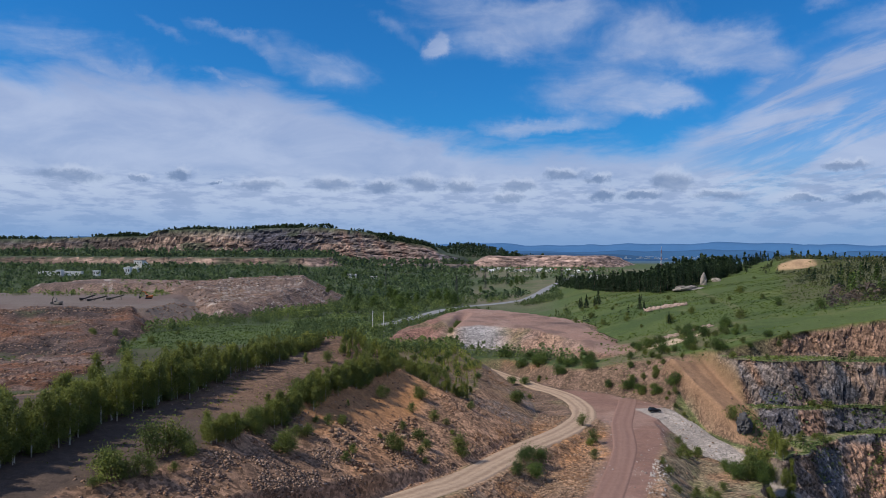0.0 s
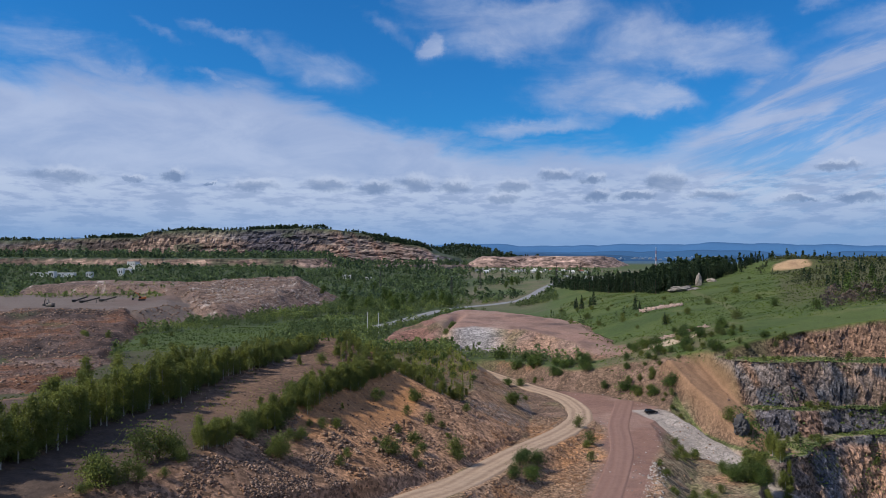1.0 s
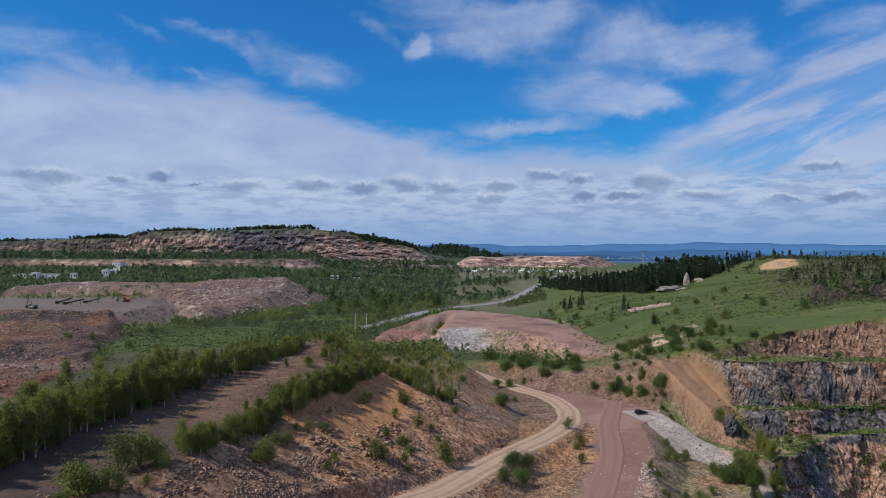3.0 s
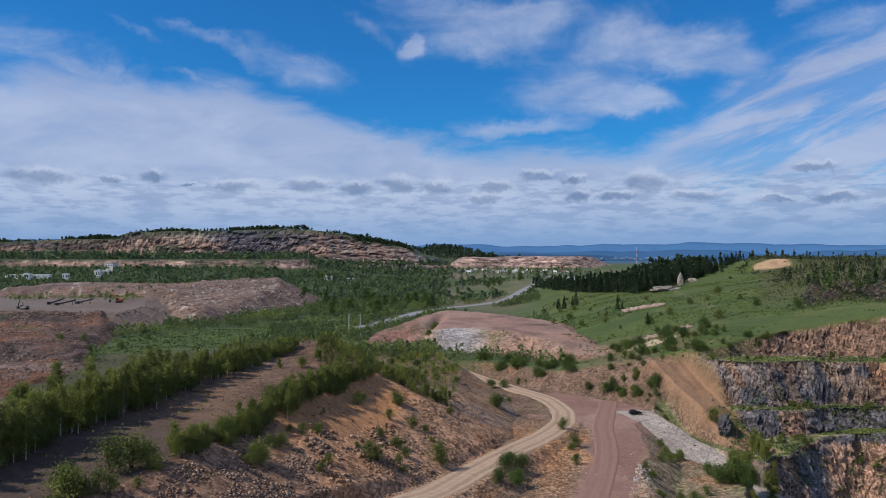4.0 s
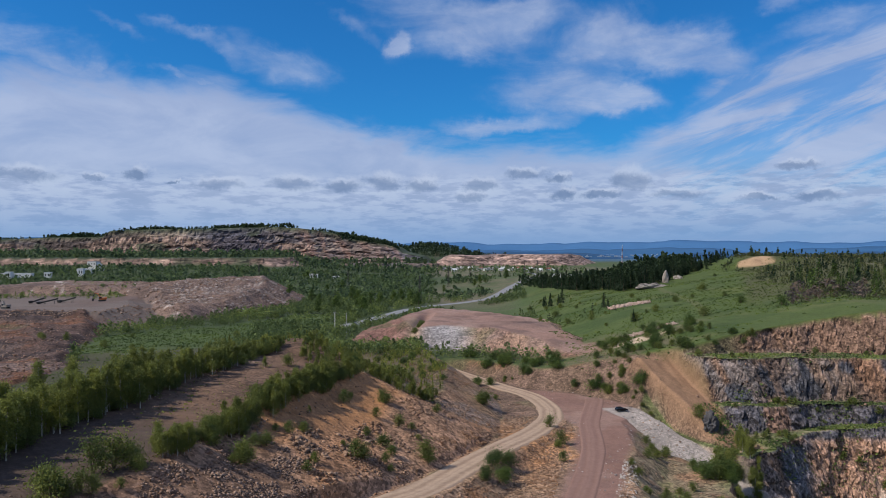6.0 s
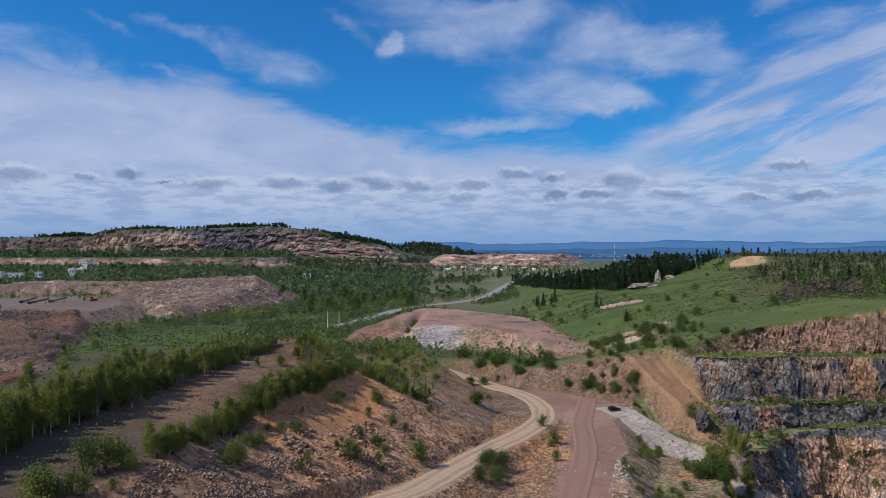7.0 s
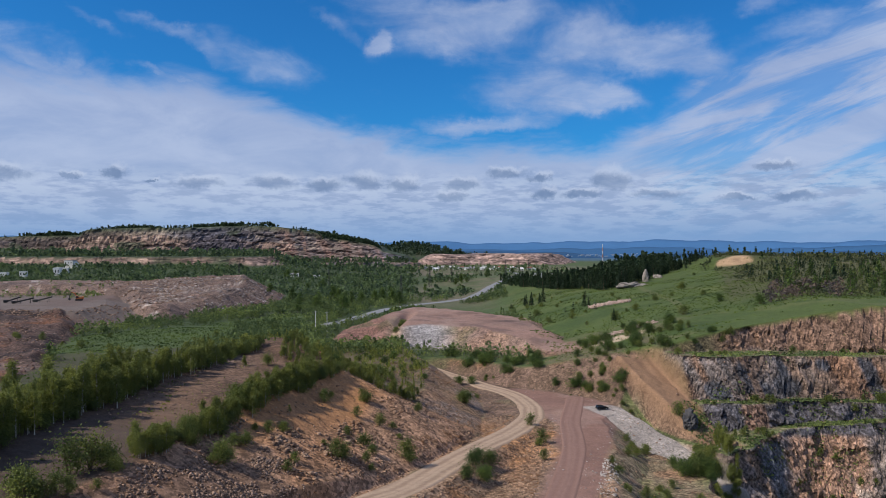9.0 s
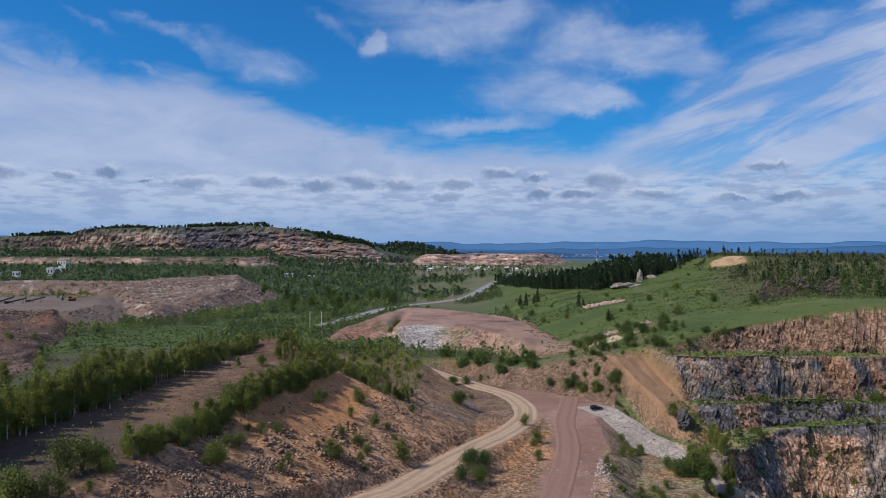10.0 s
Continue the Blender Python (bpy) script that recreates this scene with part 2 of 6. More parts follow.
def ground_material():
    """Soil, grass and rock: the colour of the plan, broken up by stains, grit and stones."""
    m, n, b = material("ground_soil", 0.95)
    tint = n.node("ShaderNodeAttribute")
    tint.attribute_name = "tint"
    grit = n.node("ShaderNodeAttribute")
    grit.attribute_name = "grit"
    at = n.node("ShaderNodeTexCoord").outputs["Object"]
    big, mid, small = n.noise(at, 0.07, 4.0), n.noise(at, 0.5, 5.0, 0.65), n.noise(at, 2.2, 4.0, 0.75)
    def cells(scale, vector, edge=False):
        t = n.node("ShaderNodeTexVoronoi")
        if edge:
            t.feature = "DISTANCE_TO_EDGE"
        n.put(t.inputs["Vector"], vector)
        t.inputs["Scale"].default_value = scale
        return t.outputs["Distance"] if edge else t.outputs["Color"]

    stone = n.node("ShaderNodeSeparateColor")
    n.put(stone.inputs[0], cells(1.5, at))
    block = n.node("ShaderNodeSeparateColor")
    n.put(block.inputs[0], cells(0.33, at))
    f = n.math("ADD", n.math("MULTIPLY", big, 0.3), n.math("ADD", n.math("MULTIPLY", mid, 0.4), n.math("MULTIPLY", small, 0.3)))
    f = n.ramp(f, 0.38, 0.62, -0.42, 0.42)
    f = n.math("ADD", n.math("MULTIPLY", f, n.math("MULTIPLY_ADD", grit.outputs["Fac"], 0.6, 0.4)), 1.0)
    rock = n.math("ADD", n.ramp(stone.outputs[0], 0.0, 1.0, -0.45, 0.5), n.ramp(block.outputs[0], 0.0, 1.0, -0.12, 0.15))
    f2 = n.math("MULTIPLY", f, n.math("ADD", n.math("MULTIPLY", grit.outputs["Fac"], rock), 1.0))
    # layered blocks of the far faces
    strata = n.node("ShaderNodeAttribute")
    strata.attribute_name = "strata"
    layers = n.node("ShaderNodeMapping")
    n.put(layers.inputs[0], n.vec("ADD", at, n.vec("SCALE", n.noise(at, 0.02, 4.0, out=1))))
    layers.inputs[3].default_value = (0.6, 0.2, 2.2)
    coarse, close = n.node("ShaderNodeSeparateColor"), n.node("ShaderNodeSeparateColor")
    n.put(coarse.inputs[0], cells(0.07, layers.outputs[0]))
    n.put(close.inputs[0], cells(0.2, layers.outputs[0]))
    bed = n.math("ADD", n.ramp(coarse.outputs[0], 0.0, 1.0, -0.32, 0.36), n.ramp(close.outputs[0], 0.0, 1.0, -0.42, 0.46))
    f2 = n.math("MULTIPLY", f2, n.math("ADD", n.math("MULTIPLY", strata.outputs["Fac"], bed), 1.0))
    tiny = n.noise(at, 7.0, 3.0, 0.8)
    f2 = n.math("MULTIPLY", f2, n.ramp(tiny, 0.3, 0.7, 0.74, 1.26))
    # joints in the rock faces, with crevice shade darkened into the colour
    rocky = n.node("ShaderNodeAttribute")
    rocky.attribute_name = "rocky"
    tall = n.node("ShaderNodeMapping")
    n.put(tall.inputs[0], n.vec("ADD", at, n.vec("SCALE", n.noise(at, 0.35, 3.0, out=1))))
    tall.inputs[2].default_value = (0.15, 0.25, 0.3)
    tall.inputs[3].default_value = (1.0, 1.0, 0.3)
    joint = n.ramp(n.math("MINIMUM", cells(0.42, tall.outputs[0], True), n.math("MULTIPLY", cells(1.1, tall.outputs[0], True), 1.4)), 0.0, 0.11, 0.82, 1.03)
    f2 = n.math("MULTIPLY", f2, n.math("ADD", n.math("MULTIPLY", rocky.outputs["Fac"], n.math("SUBTRACT", joint, 1.0)), 1.0))
    grey = n.node("ShaderNodeCombineXYZ")
    for i in range(3):
        n.put(grey.inputs[i], f2)
    n.put(b.inputs["Base Color"], n.mix(1.0, tint.outputs["Color"], grey.outputs[0], "MULTIPLY"))
    k = n.node("ShaderNodeBump")
    k.inputs["Strength"].default_value = 0.45
    k.inputs["Distance"].default_value = 0.4
    n.put(k.inputs["Height"], n.math("ADD", n.math("MULTIPLY", mid, 0.6), n.math("ADD", n.math("MULTIPLY", small, 0.35), n.math("MULTIPLY", n.math("MULTIPLY", stone.outputs[1], grit.outputs["Fac"]), 0.6))))
    n.put(b.inputs["Normal"], k.outputs[0])
    return m


GROUND = ground_material()
BIRCH_LEAF = leafy("birch_leaf", (0.200, 0.222, 0.054), 0.32)
BUSH_LEAF = leafy("bush_leaf", (0.148, 0.178, 0.046), 0.35)
DARK_LEAF = leafy("alder_leaf", (0.095, 0.142, 0.036))
WOOD_LEAF = leafy("wood_leaf", (0.150, 0.195, 0.064), 0.38)
HILL_LEAF = leafy("hill_scrub_leaf", (0.105, 0.118, 0.048), 0.45)
FAR_LEAF = leafy("far_wood_leaf", (0.090, 0.132, 0.060), 0.38)
GREY_LEAF = leafy("withered_leaf", (0.15, 0.115, 0.10))
NEEDLE = leafy("spruce_needle", (0.032, 0.055, 0.026), 0.3)
BIRCH_BARK = grained("birch_bark", (0.40, 0.38, 0.33), 0.4, 2.0)
BARK = grained("brown_bark", (0.13, 0.10, 0.075), 0.4, 3.0)
def stone_material(name, dark, light, stain):
    m, n, b = material(name, 0.9)
    own = n.node("ShaderNodeNewGeometry").outputs["Random Per Island"]
    at = n.node("ShaderNodeTexCoord").outputs["Object"]
    c = n.mix(n.ramp(own, 0.0, 1.0), dark, light)
    c = n.mix(n.ramp(n.noise(at, 0.08, 3.0), 0.48, 0.62, 0.0, 0.8), c, stain)
    n.put(b.inputs["Base Color"], n.mix(n.ramp(n.noise(at, 4.0, 4.0), 0.3, 0.7, 0.0, 0.5), c, (0.10, 0.08, 0.075)))
    return m


STONE = stone_material("broken_stone", (0.14, 0.078, 0.046), (0.43, 0.272, 0.175), (0.30, 0.150, 0.070))
GREY_STONE = stone_material("grey_pink_stone", (0.12, 0.075, 0.052), (0.43, 0.288, 0.205), (0.25, 0.142, 0.095))
PALE_STONE = stone_material("pale_stone", (0.22, 0.17, 0.15), (0.52, 0.44, 0.39), (0.30, 0.22, 0.19))
def track_material(name, packed, loose, ruts):
    """Packed dirt: pale polished wheel tracks between looser, darker strips."""
    m, n, b = material(name, 0.95)
    at = n.node("ShaderNodeTexCoord").outputs["Object"]
    across = n.node("ShaderNodeAttribute")
    across.attribute_name = "across"
    drift = n.math("MULTIPLY", n.math("SUBTRACT", n.noise(at, 0.03, 2.0), 0.5), 0.8)
    v = n.math("ABSOLUTE", n.math("ADD", across.outputs["Fac"], drift))
    rut = n.math("SINE", n.math("MULTIPLY", v, 11.0))
    v = n.math("ADD", n.math("MULTIPLY", rut, ruts), n.math("ADD", n.math("MULTIPLY", n.noise(at, 0.6, 5.0, 0.7), 0.9), 0.05))
    c = n.mix(n.ramp(v, 0.25, 0.8), loose, packed)
    n.put(b.inputs["Base Color"], n.mix(n.ramp(n.noise(at, 3.0, 4.0, 0.7), 0.35, 0.7, 0.0, 0.35), c, [k * 0.6 for k in loose]))
    k = n.node("ShaderNodeBump")
    k.inputs["Strength"].default_value, k.inputs["Distance"].default_value = 0.5, 0.3
    n.put(k.inputs["Height"], v)
    n.put(b.inputs["Normal"], k.outputs[0])
    return m


HAUL = track_material("packed_pale_dirt", (0.45, 0.325, 0.23), (0.29, 0.20, 0.14), 0.17)
RED_DIRT = track_material("packed_red_dirt", (0.262, 0.158, 0.126), (0.218, 0.124, 0.098), 0.10)
ASPHALT = grained("worn_asphalt", (0.24, 0.24, 0.25), 0.2, 0.3, 0.85)
CONCRETE = grained("pale_concrete", (0.62, 0.61, 0.58), 0.15, 0.4, 0.9)
STEEL = grained("galvanised_steel", (0.4, 0.41, 0.42), 0.2, 1.0, 0.5, 0, 0.6)
ORANGE_PAINT = grained("dusty_orange_paint", (0.50, 0.16, 0.05), 0.3, 1.0, 0.6)
DARK_STEEL = grained("dark_steel", (0.05, 0.048, 0.045), 0.3, 1.0, 0.6)
CAR_PAINT = grained("black_car_paint", (0.012, 0.012, 0.014), 0.2, 1.0, 0.25)
GLASS = grained("dark_glass", (0.02, 0.025, 0.03), 0.1, 1.0, 0.08)
RUBBER = grained("tyre_rubber", (0.02, 0.02, 0.02), 0.2, 2.0, 0.85)
ROOF_GREY = grained("sheet_roof", (0.30, 0.29, 0.28), 0.3, 0.5, 0.7)
ROOF_RED = grained("red_roof", (0.30, 0.13, 0.09), 0.3, 0.5, 0.7)
WALL_WHITE = grained("white_wall", (0.72, 0.71, 0.68), 0.12, 0.5)
TIMBER = grained("grey_timber", (0.24, 0.21, 0.18), 0.3, 2.0)


# ---- building helpers ----
def arrays_mesh(name, verts, faces):
    """A mesh from numpy arrays; faces all have the same number of corners."""
    me = bpy.data.meshes.new(name)
    verts, faces = np.asarray(verts, dtype=np.float32), np.asarray(faces, dtype=np.int32)
    n, k = faces.shape
    me.vertices.add(len(verts))
    me.vertices.foreach_set("co", verts.ravel())
    me.loops.add(n * k)
    me.loops.foreach_set("vertex_index", faces.ravel())
    me.polygons.add(n)
    me.polygons.foreach_set("loop_start", np.arange(0, n * k, k, dtype=np.int32))
    me.polygons.foreach_set("loop_total", np.full(n, k, dtype=np.int32))
    me.update(calc_edges=True)
    return me


def put(name, me, mat, parent=None, label=""):
    if mat.name not in me.materials:
        me.materials.append(mat)
    ob = new(name, me)
    ob.parent = parent
    return tagged(ob, label) if label else ob


def part(name, bm, mat, parent=None, label=""):
    me = bpy.data.meshes.new(name)
    bm.to_mesh(me)
    bm.free()
    return put(name, me, mat, parent, label)


def box(bm, x, y, z, sx, sy, sz, bevel=0.0, turn=0.0, taper=1.0):
    """A box standing on z, centred on x, y, with bevelled edges and a top that may taper."""
    made = bmesh.ops.create_cube(bm, size=1.0)["verts"]
    for v in made:
        k = taper if v.co.z > 0 else 1.0
        v.co = Vector((v.co.x * sx * k, v.co.y * sy * k, (v.co.z + 0.5) * sz))
    if bevel:
        edges = list({e for v in made for e in v.link_edges})
        made = list({v for f in bmesh.ops.bevel(bm, geom=edges, offset=bevel, segments=1, affect="EDGES")["faces"] for v in f.verts} | {v for v in made if v.is_valid})
    bmesh.ops.transform(bm, matrix=pose(x, y, z, 0, 0, turn), verts=made)
    return made


def tube(bm, points, radii, sides=6):
    """A tapered tube along points."""
    rings = []
    for i, p in enumerate(points):
        a, b = Vector(points[max(i - 1, 0)]), Vector(points[min(i + 1, len(points) - 1)])
        d = (b - a).normalized()
        u = d.orthogonal().normalized()
        w = d.cross(u)
        rings.append([bm.verts.new(Vector(p) + float(radii[i]) * (math.cos(2 * math.pi * k / sides) * u + math.sin(2 * math.pi * k / sides) * w)) for k in range(sides)])
    for r0, r1 in zip(rings, rings[1:]):
        for k in range(sides):
            bm.faces.new((r0[k], r0[(k + 1) % sides], r1[(k + 1) % sides], r1[k]))
    bm.faces.new(rings[0][::-1])
    bm.faces.new(rings[-1])
    return rings


def thing(name, label, category, group=""):
    return tagged(new(name), label, category, group)


# ---- the lie of the land ----
def lattice_value(ix, iy, seed):
    h = (ix * 374761393 + iy * 668265263 + seed * 1442695041) & 0xFFFFFFFF
    h = ((h ^ (h >> 13)) * 1274126177) & 0xFFFFFFFF
    return ((h ^ (h >> 16)) & 0xFFFF) / 65535.0


def rough_noise(x, y, size, octaves=4, seed=0, gain=0.5):
    """Value noise between -1 and 1; size: the width of its largest lumps in metres."""
    total, amp, norm = np.zeros_like(x), 1.0, 0.0
    for o in range(octaves):
        u, v = x / size * 2 ** o + 17.3 * o, y / size * 2 ** o - 9.1 * o
        iu, iv = np.floor(u).astype(np.int64), np.floor(v).astype(np.int64)
        fu, fv = u - iu, v - iv
        fu, fv = fu * fu * (3 - 2 * fu), fv * fv * (3 - 2 * fv)
        a, b = lattice_value(iu, iv, seed + o), lattice_value(iu + 1, iv, seed + o)
        c, d = lattice_value(iu, iv + 1, seed + o), lattice_value(iu + 1, iv + 1, seed + o)
        total += amp * (2 * (a + (b - a) * fu + (c - a) * fv + (a - b - c + d) * fu * fv) - 1)
        norm += amp
        amp *= gain
    return total / norm


def step(v, lo, hi):
    t = np.clip((v - lo) / (hi - lo), 0, 1)
    return t * t * (3 - 2 * t)


def outside(poly, x, y):
    """Signed distance to a closed outline: negative inside."""
    best, inside = np.full(x.shape, 1e18), np.zeros(x.shape, bool)
    for (ax, ay), (bx, by) in zip(poly, poly[1:] + poly[:1]):
        ex, ey = bx - ax, by - ay
        t = np.clip(((x - ax) * ex + (y - ay) * ey) / (ex * ex + ey * ey), 0, 1)
        best = np.minimum(best, (x - ax - t * ex) ** 2 + (y - ay - t * ey) ** 2)
        if ay != by:
            inside ^= ((ay > y) != (by > y)) & (x < ax + (y - ay) / (by - ay) * ex)
    d = np.sqrt(best)
    return np.where(inside, -d, d)


def along(line, x, y):
    """Distance to an open line of (x, y, z), and the z of its nearest point."""
    best, level = np.full(x.shape, 1e18), np.zeros(x.shape)
    for (ax, ay, az), (bx, by, bz) in zip(line, line[1:]):
        ex, ey = bx - ax, by - ay
        t = np.clip(((x - ax) * ex + (y - ay) * ey) / (ex * ex + ey * ey), 0, 1)
        d = (x - ax - t * ex) ** 2 + (y - ay - t * ey) ** 2
        near = d < best
        best, level = np.where(near, d, best), np.where(near, az + t * (bz - az), level)
    return np.sqrt(best), level


HAUL_LINE = [(4, 352, 4), (12, 342, 2.6), (20, 330, 2), (30, 310, 2), (38, 296, 2), (42, 274, 2), (40, 254, 2.3), (31, 232, 3), (22, 215, 4), (13, 198, 5),
             (5, 180, 6), (-1, 167, 7), (-6, 157, 8), (-18, 138, 9.5), (-34, 112, 11), (-55, 60, 14)]
HIGHWAY = [(-66, 500, 8), (-54, 530, 8), (-42, 579, 8), (-27, 640, 8), (-2, 691, 8), (26, 728, 8), (55, 778, 8.5), (75, 850, 10.5), (91, 909, 14), (110, 965, 17.5),
           (127, 1023, 20), (150, 1110, 20.5), (185, 1300, 15), (200, 1600, 13)]
RED_FLOOR = [(40, 308), (55, 300), (70, 282), (71, 266), (68, 247), (60, 226), (52, 205), (42, 174), (26, 120), (8, 60), (-4, 60), (13, 120), (29, 174), (37, 205), (46, 242), (42, 262), (42, 285)]
BASIN = [(-70, 30), (-46, 100), (-16, 160), (0, 225), (4, 262), (4, 300), (-4, 350), (12, 352), (40, 310), (56, 302), (71, 283), (75, 266), (72, 240), (60, 60), (60, 30)]
SPOIL_TOP = [(-72, 40), (-60, 103), (-51, 113), (-47, 130), (-42, 155), (-36, 182), (-29, 204), (-23, 221), (-30, 240), (-43, 258), (-58, 244), (-76, 200), (-95, 150), (-120, 100), (-130, 40)]
SHELF = [(-24, 219), (-14, 220), (-1, 225), (4, 255), (5, 296), (-12, 372), (-70, 350), (-60, 260)]
RED_MOUND = [(-15, 492), (-6, 520), (6, 538), (26, 522), (46, 485), (66, 446), (66, 400), (82, 350), (77, 328), (66, 334), (52, 364), (36, 383), (22, 408), (4, 412), (-10, 414), (-20, 440)]
PIT_UPPER = [(98, 286), (108, 282), (120, 284), (146, 288), (165, 283), (200, 275), (320, 250), (320, 60), (82, 60), (82, 170), (84, 240), (90, 268)]
PIT_MIDDLE = [(101, 268), (112, 264), (133, 266), (157, 265), (190, 258), (320, 235), (320, 60), (78, 60), (78, 150), (82, 225), (88, 256)]
PIT_LOW = [(102, 257), (112, 255), (133, 257), (157, 257), (190, 250), (320, 230), (320, 60), (46, 60), (50, 150), (60, 190), (68, 215), (74, 245), (83, 260)]
PIT_NEAR = [(96, 215), (105, 222), (115, 228), (124, 238), (136, 243), (150, 244), (190, 237), (320, 206), (320, 60), (70, 60), (80, 150), (88, 195)]
SLIP = [(75, 273, 3.0), (79, 266, 1.4), (83, 256, -1.2), (87, 245, -4.6), (91, 236, -8), (95, 226, -12)]
YARD = [(-700, 700), (-284, 694), (-232, 560), (-235, 517), (-311, 500), (-700, 480)]
RUBBLE_FIELD = [(-600, 240), (-160, 262), (-164, 330), (-196, 400), (-226, 470), (-250, 520), (-600, 520)]
LEFT_MOUND = [(-480, 900), (-309, 880), (-262, 900), (-205, 880), (-172, 760), (-166, 690), (-174, 612), (-188, 560), (-206, 575), (-232, 640), (-262, 690), (-350, 760), (-480, 800)]
FAR_SHELF = [(-1500, 1395), (-900, 1400), (-640, 1390), (-330, 1405), (-300, 1500), (-340, 1900), (-1500, 1900)]
FAR_MESA = [(44, 2200), (90, 2170), (200, 2190), (330, 2160), (390, 2230), (500, 2600), (60, 2600)]


def plain(x, y):
    z = 8 + 8 * step(y, 800, 1900) + 11 * np.exp(-((x - 125) / 100) ** 2 - ((y - 1090) / 150) ** 2) + 20 * step(y, 750, 1250) * step(-x, 60, 380)
    meadow = 28.5 + 0.16 * (x - 125) - 0.0075 * (y - 300) - 0.13 * np.clip(112 - x, 0, 60)
    meadow = np.minimum(meadow, np.minimum(37.5 + 0.06 * np.clip(y - 350, 0, 300), 54))
    meadow = meadow * (1 - step(y, 680, 1400)) + 6 * step(y, 680, 1400)
    meadow = meadow + 6.5 * step(y, 584, 600) * np.exp(-((x - 262) / 26) ** 2) * (1 - step(y, 640, 720))
    blend = 6.0
    return np.maximum(z, meadow) + blend * 0.25 * np.exp(-np.abs(z - meadow) / blend * 2)


def land(x, y):
    """Height of the ground, and how much each kind of surface shows there."""
    m = {}
    z = plain(x, y) + 0.7 * rough_noise(x, y, 60, 4, 3)
    # broken outlines for cuts and heaps
    near = 1 - step(np.hypot(x, y), 420, 700)
    w1, w2 = rough_noise(x, y, 22, 4, 11), rough_noise(x, y, 22, 4, 12)
    u, v = x + near * 3.2 * w1, y + near * 3.2 * w2
    # quarry floor
    d = outside(BASIN, u, v)
    cut = 2 + np.maximum(d, 0) * 0.85
    m["cut"] = step(z - cut, -0.5, 1.0)
    z = np.minimum(z, cut)
    m["floor"] = step(-outside(RED_FLOOR, x + 3.5 * w1, y + 3.5 * w2), -1.5, 1.5)
    d, level = along(HAUL_LINE, x, y)
    z = np.maximum(z, np.where(y < 262, level - 0.55 * np.maximum(d - 5.5 + w1, 0), -50))
    # heaps
    top = 25 + np.clip(0.13 * (-(x + 50) + 0.35 * (y - 150)), -1, 4)
    d = outside(SPOIL_TOP, u, v)
    spoil = top - np.where(d > 0, 0.50 * d, 0)
    spoil = spoil + 2.4 * np.exp(-((x + 44) / 9) ** 2 - ((y - 242) / 13) ** 2) - 0.5 * np.abs(rough_noise(x, y, 9, 3, 23)) * step(y, 150, 180)
    m["spoil"] = step(spoil - z, -0.5, 1.0)
    m["spoil_top"] = step(-d, -1, 3)
    z = np.maximum(z, spoil)
    d = outside(SHELF, u, v)
    shelf = 13 + np.clip((-x - 3) * 0.42, 0, 11) * (1 - step(y, 225, 300)) - np.maximum(d, 0) * 0.62
    m["shelf"] = step(shelf - z, -0.5, 0.5)
    m["shelf_top"] = step(-d, -1.5, 1.0)
    z = np.maximum(z, shelf)
    d = outside(RED_MOUND, u + 7 * rough_noise(x, y, 34, 3, 24), v + 9 * rough_noise(x, y, 34, 3, 25))
    gully = np.exp(-((x + 11 - 0.10 * (y - 430)) / 3.5) ** 2) * (1 - step(y, 470, 510)) * 1.3
    heap = 18 - 5 * step(-y, -390, -335) + 1.7 * rough_noise(x, y, 26, 4, 26) + 0.8 * np.abs(rough_noise(x, y, 11, 3, 28)) - 3.0 * gully - np.maximum(d, 0) * (0.40 + 0.12 * rough_noise(x, y, 14, 3, 27))
    m["mound"] = step(heap - z, -0.3, 0.8)
    m["mound_top"] = step(-d, -2, 4)
    z = np.maximum(z, heap)
    d = outside(YARD, x + 12 * w1, y + 12 * w2)
    heap = 18 - np.maximum(d, 0) * 0.35
    m["yard"] = step(heap - z, -0.5, 0.5)
    z = np.maximum(z, heap)
    d = outside(RUBBLE_FIELD, x + 10 * w1, y + 10 * w2)
    heap = 8.5 + 10 * step(y, 340, 520) + 3.6 * rough_noise(x, y, 30, 4, 21, 0.55) + 1.5 * np.abs(rough_noise(x, y, 9, 3, 22)) - np.maximum(d, 0) * 0.55
    m["rubble"] = step(heap - z, -0.5, 0.5) * (1 - m["yard"] * step(y, 500, 530))
    z = np.maximum(z, heap)
    d = outside(LEFT_MOUND, x + 14 * rough_noise(x, y, 70, 4, 31), y + 14 * rough_noise(x, y, 70, 4, 32))
    heap = 17.5 + 5.5 * step(y, 600, 690) + 6 * step(y, 715, 760) * step(x, -320, -240) + 2.2 * rough_noise(x, y, 45, 4, 33) + 2.6 * np.abs(rough_noise(x, y, 13, 3, 34)) - np.maximum(d, 0) * 0.55
    m["left_mound"] = step(heap - z, -0.5, 1.5)
    z = np.maximum(z, heap)
    # pit benches
    n1, n2 = rough_noise(x, y, 7, 3, 41), rough_noise(x, y, 7, 3, 42)
    bend = rough_noise(x, y, 48, 2, 43)
    pu, pv = x + 3.4 * w1 + 1.2 * n1, y + 3.4 * w2 + 1.2 * n2 + 3.5 * bend
    steep = 0.55 + 1.75 * step(x, 84, 103)
    before = z
    for outline, level, k in ((PIT_UPPER, 20.0, 1.0), (PIT_MIDDLE, 5.0 - 0.4 * w1, 1.1), (PIT_LOW, -4.5 + np.clip((x - 100) * 0.06, 0, 4), 1.1), (PIT_NEAR, -28.0, 0.0)):
        z = np.minimum(z, level + np.maximum(outside(outline, pu, pv), 0) * (steep * k if k else 3.0))
    # soil run out over the corner of the pit, and a spur of tipped gravel
    lip = 86 + 0.29 * (289 - y)
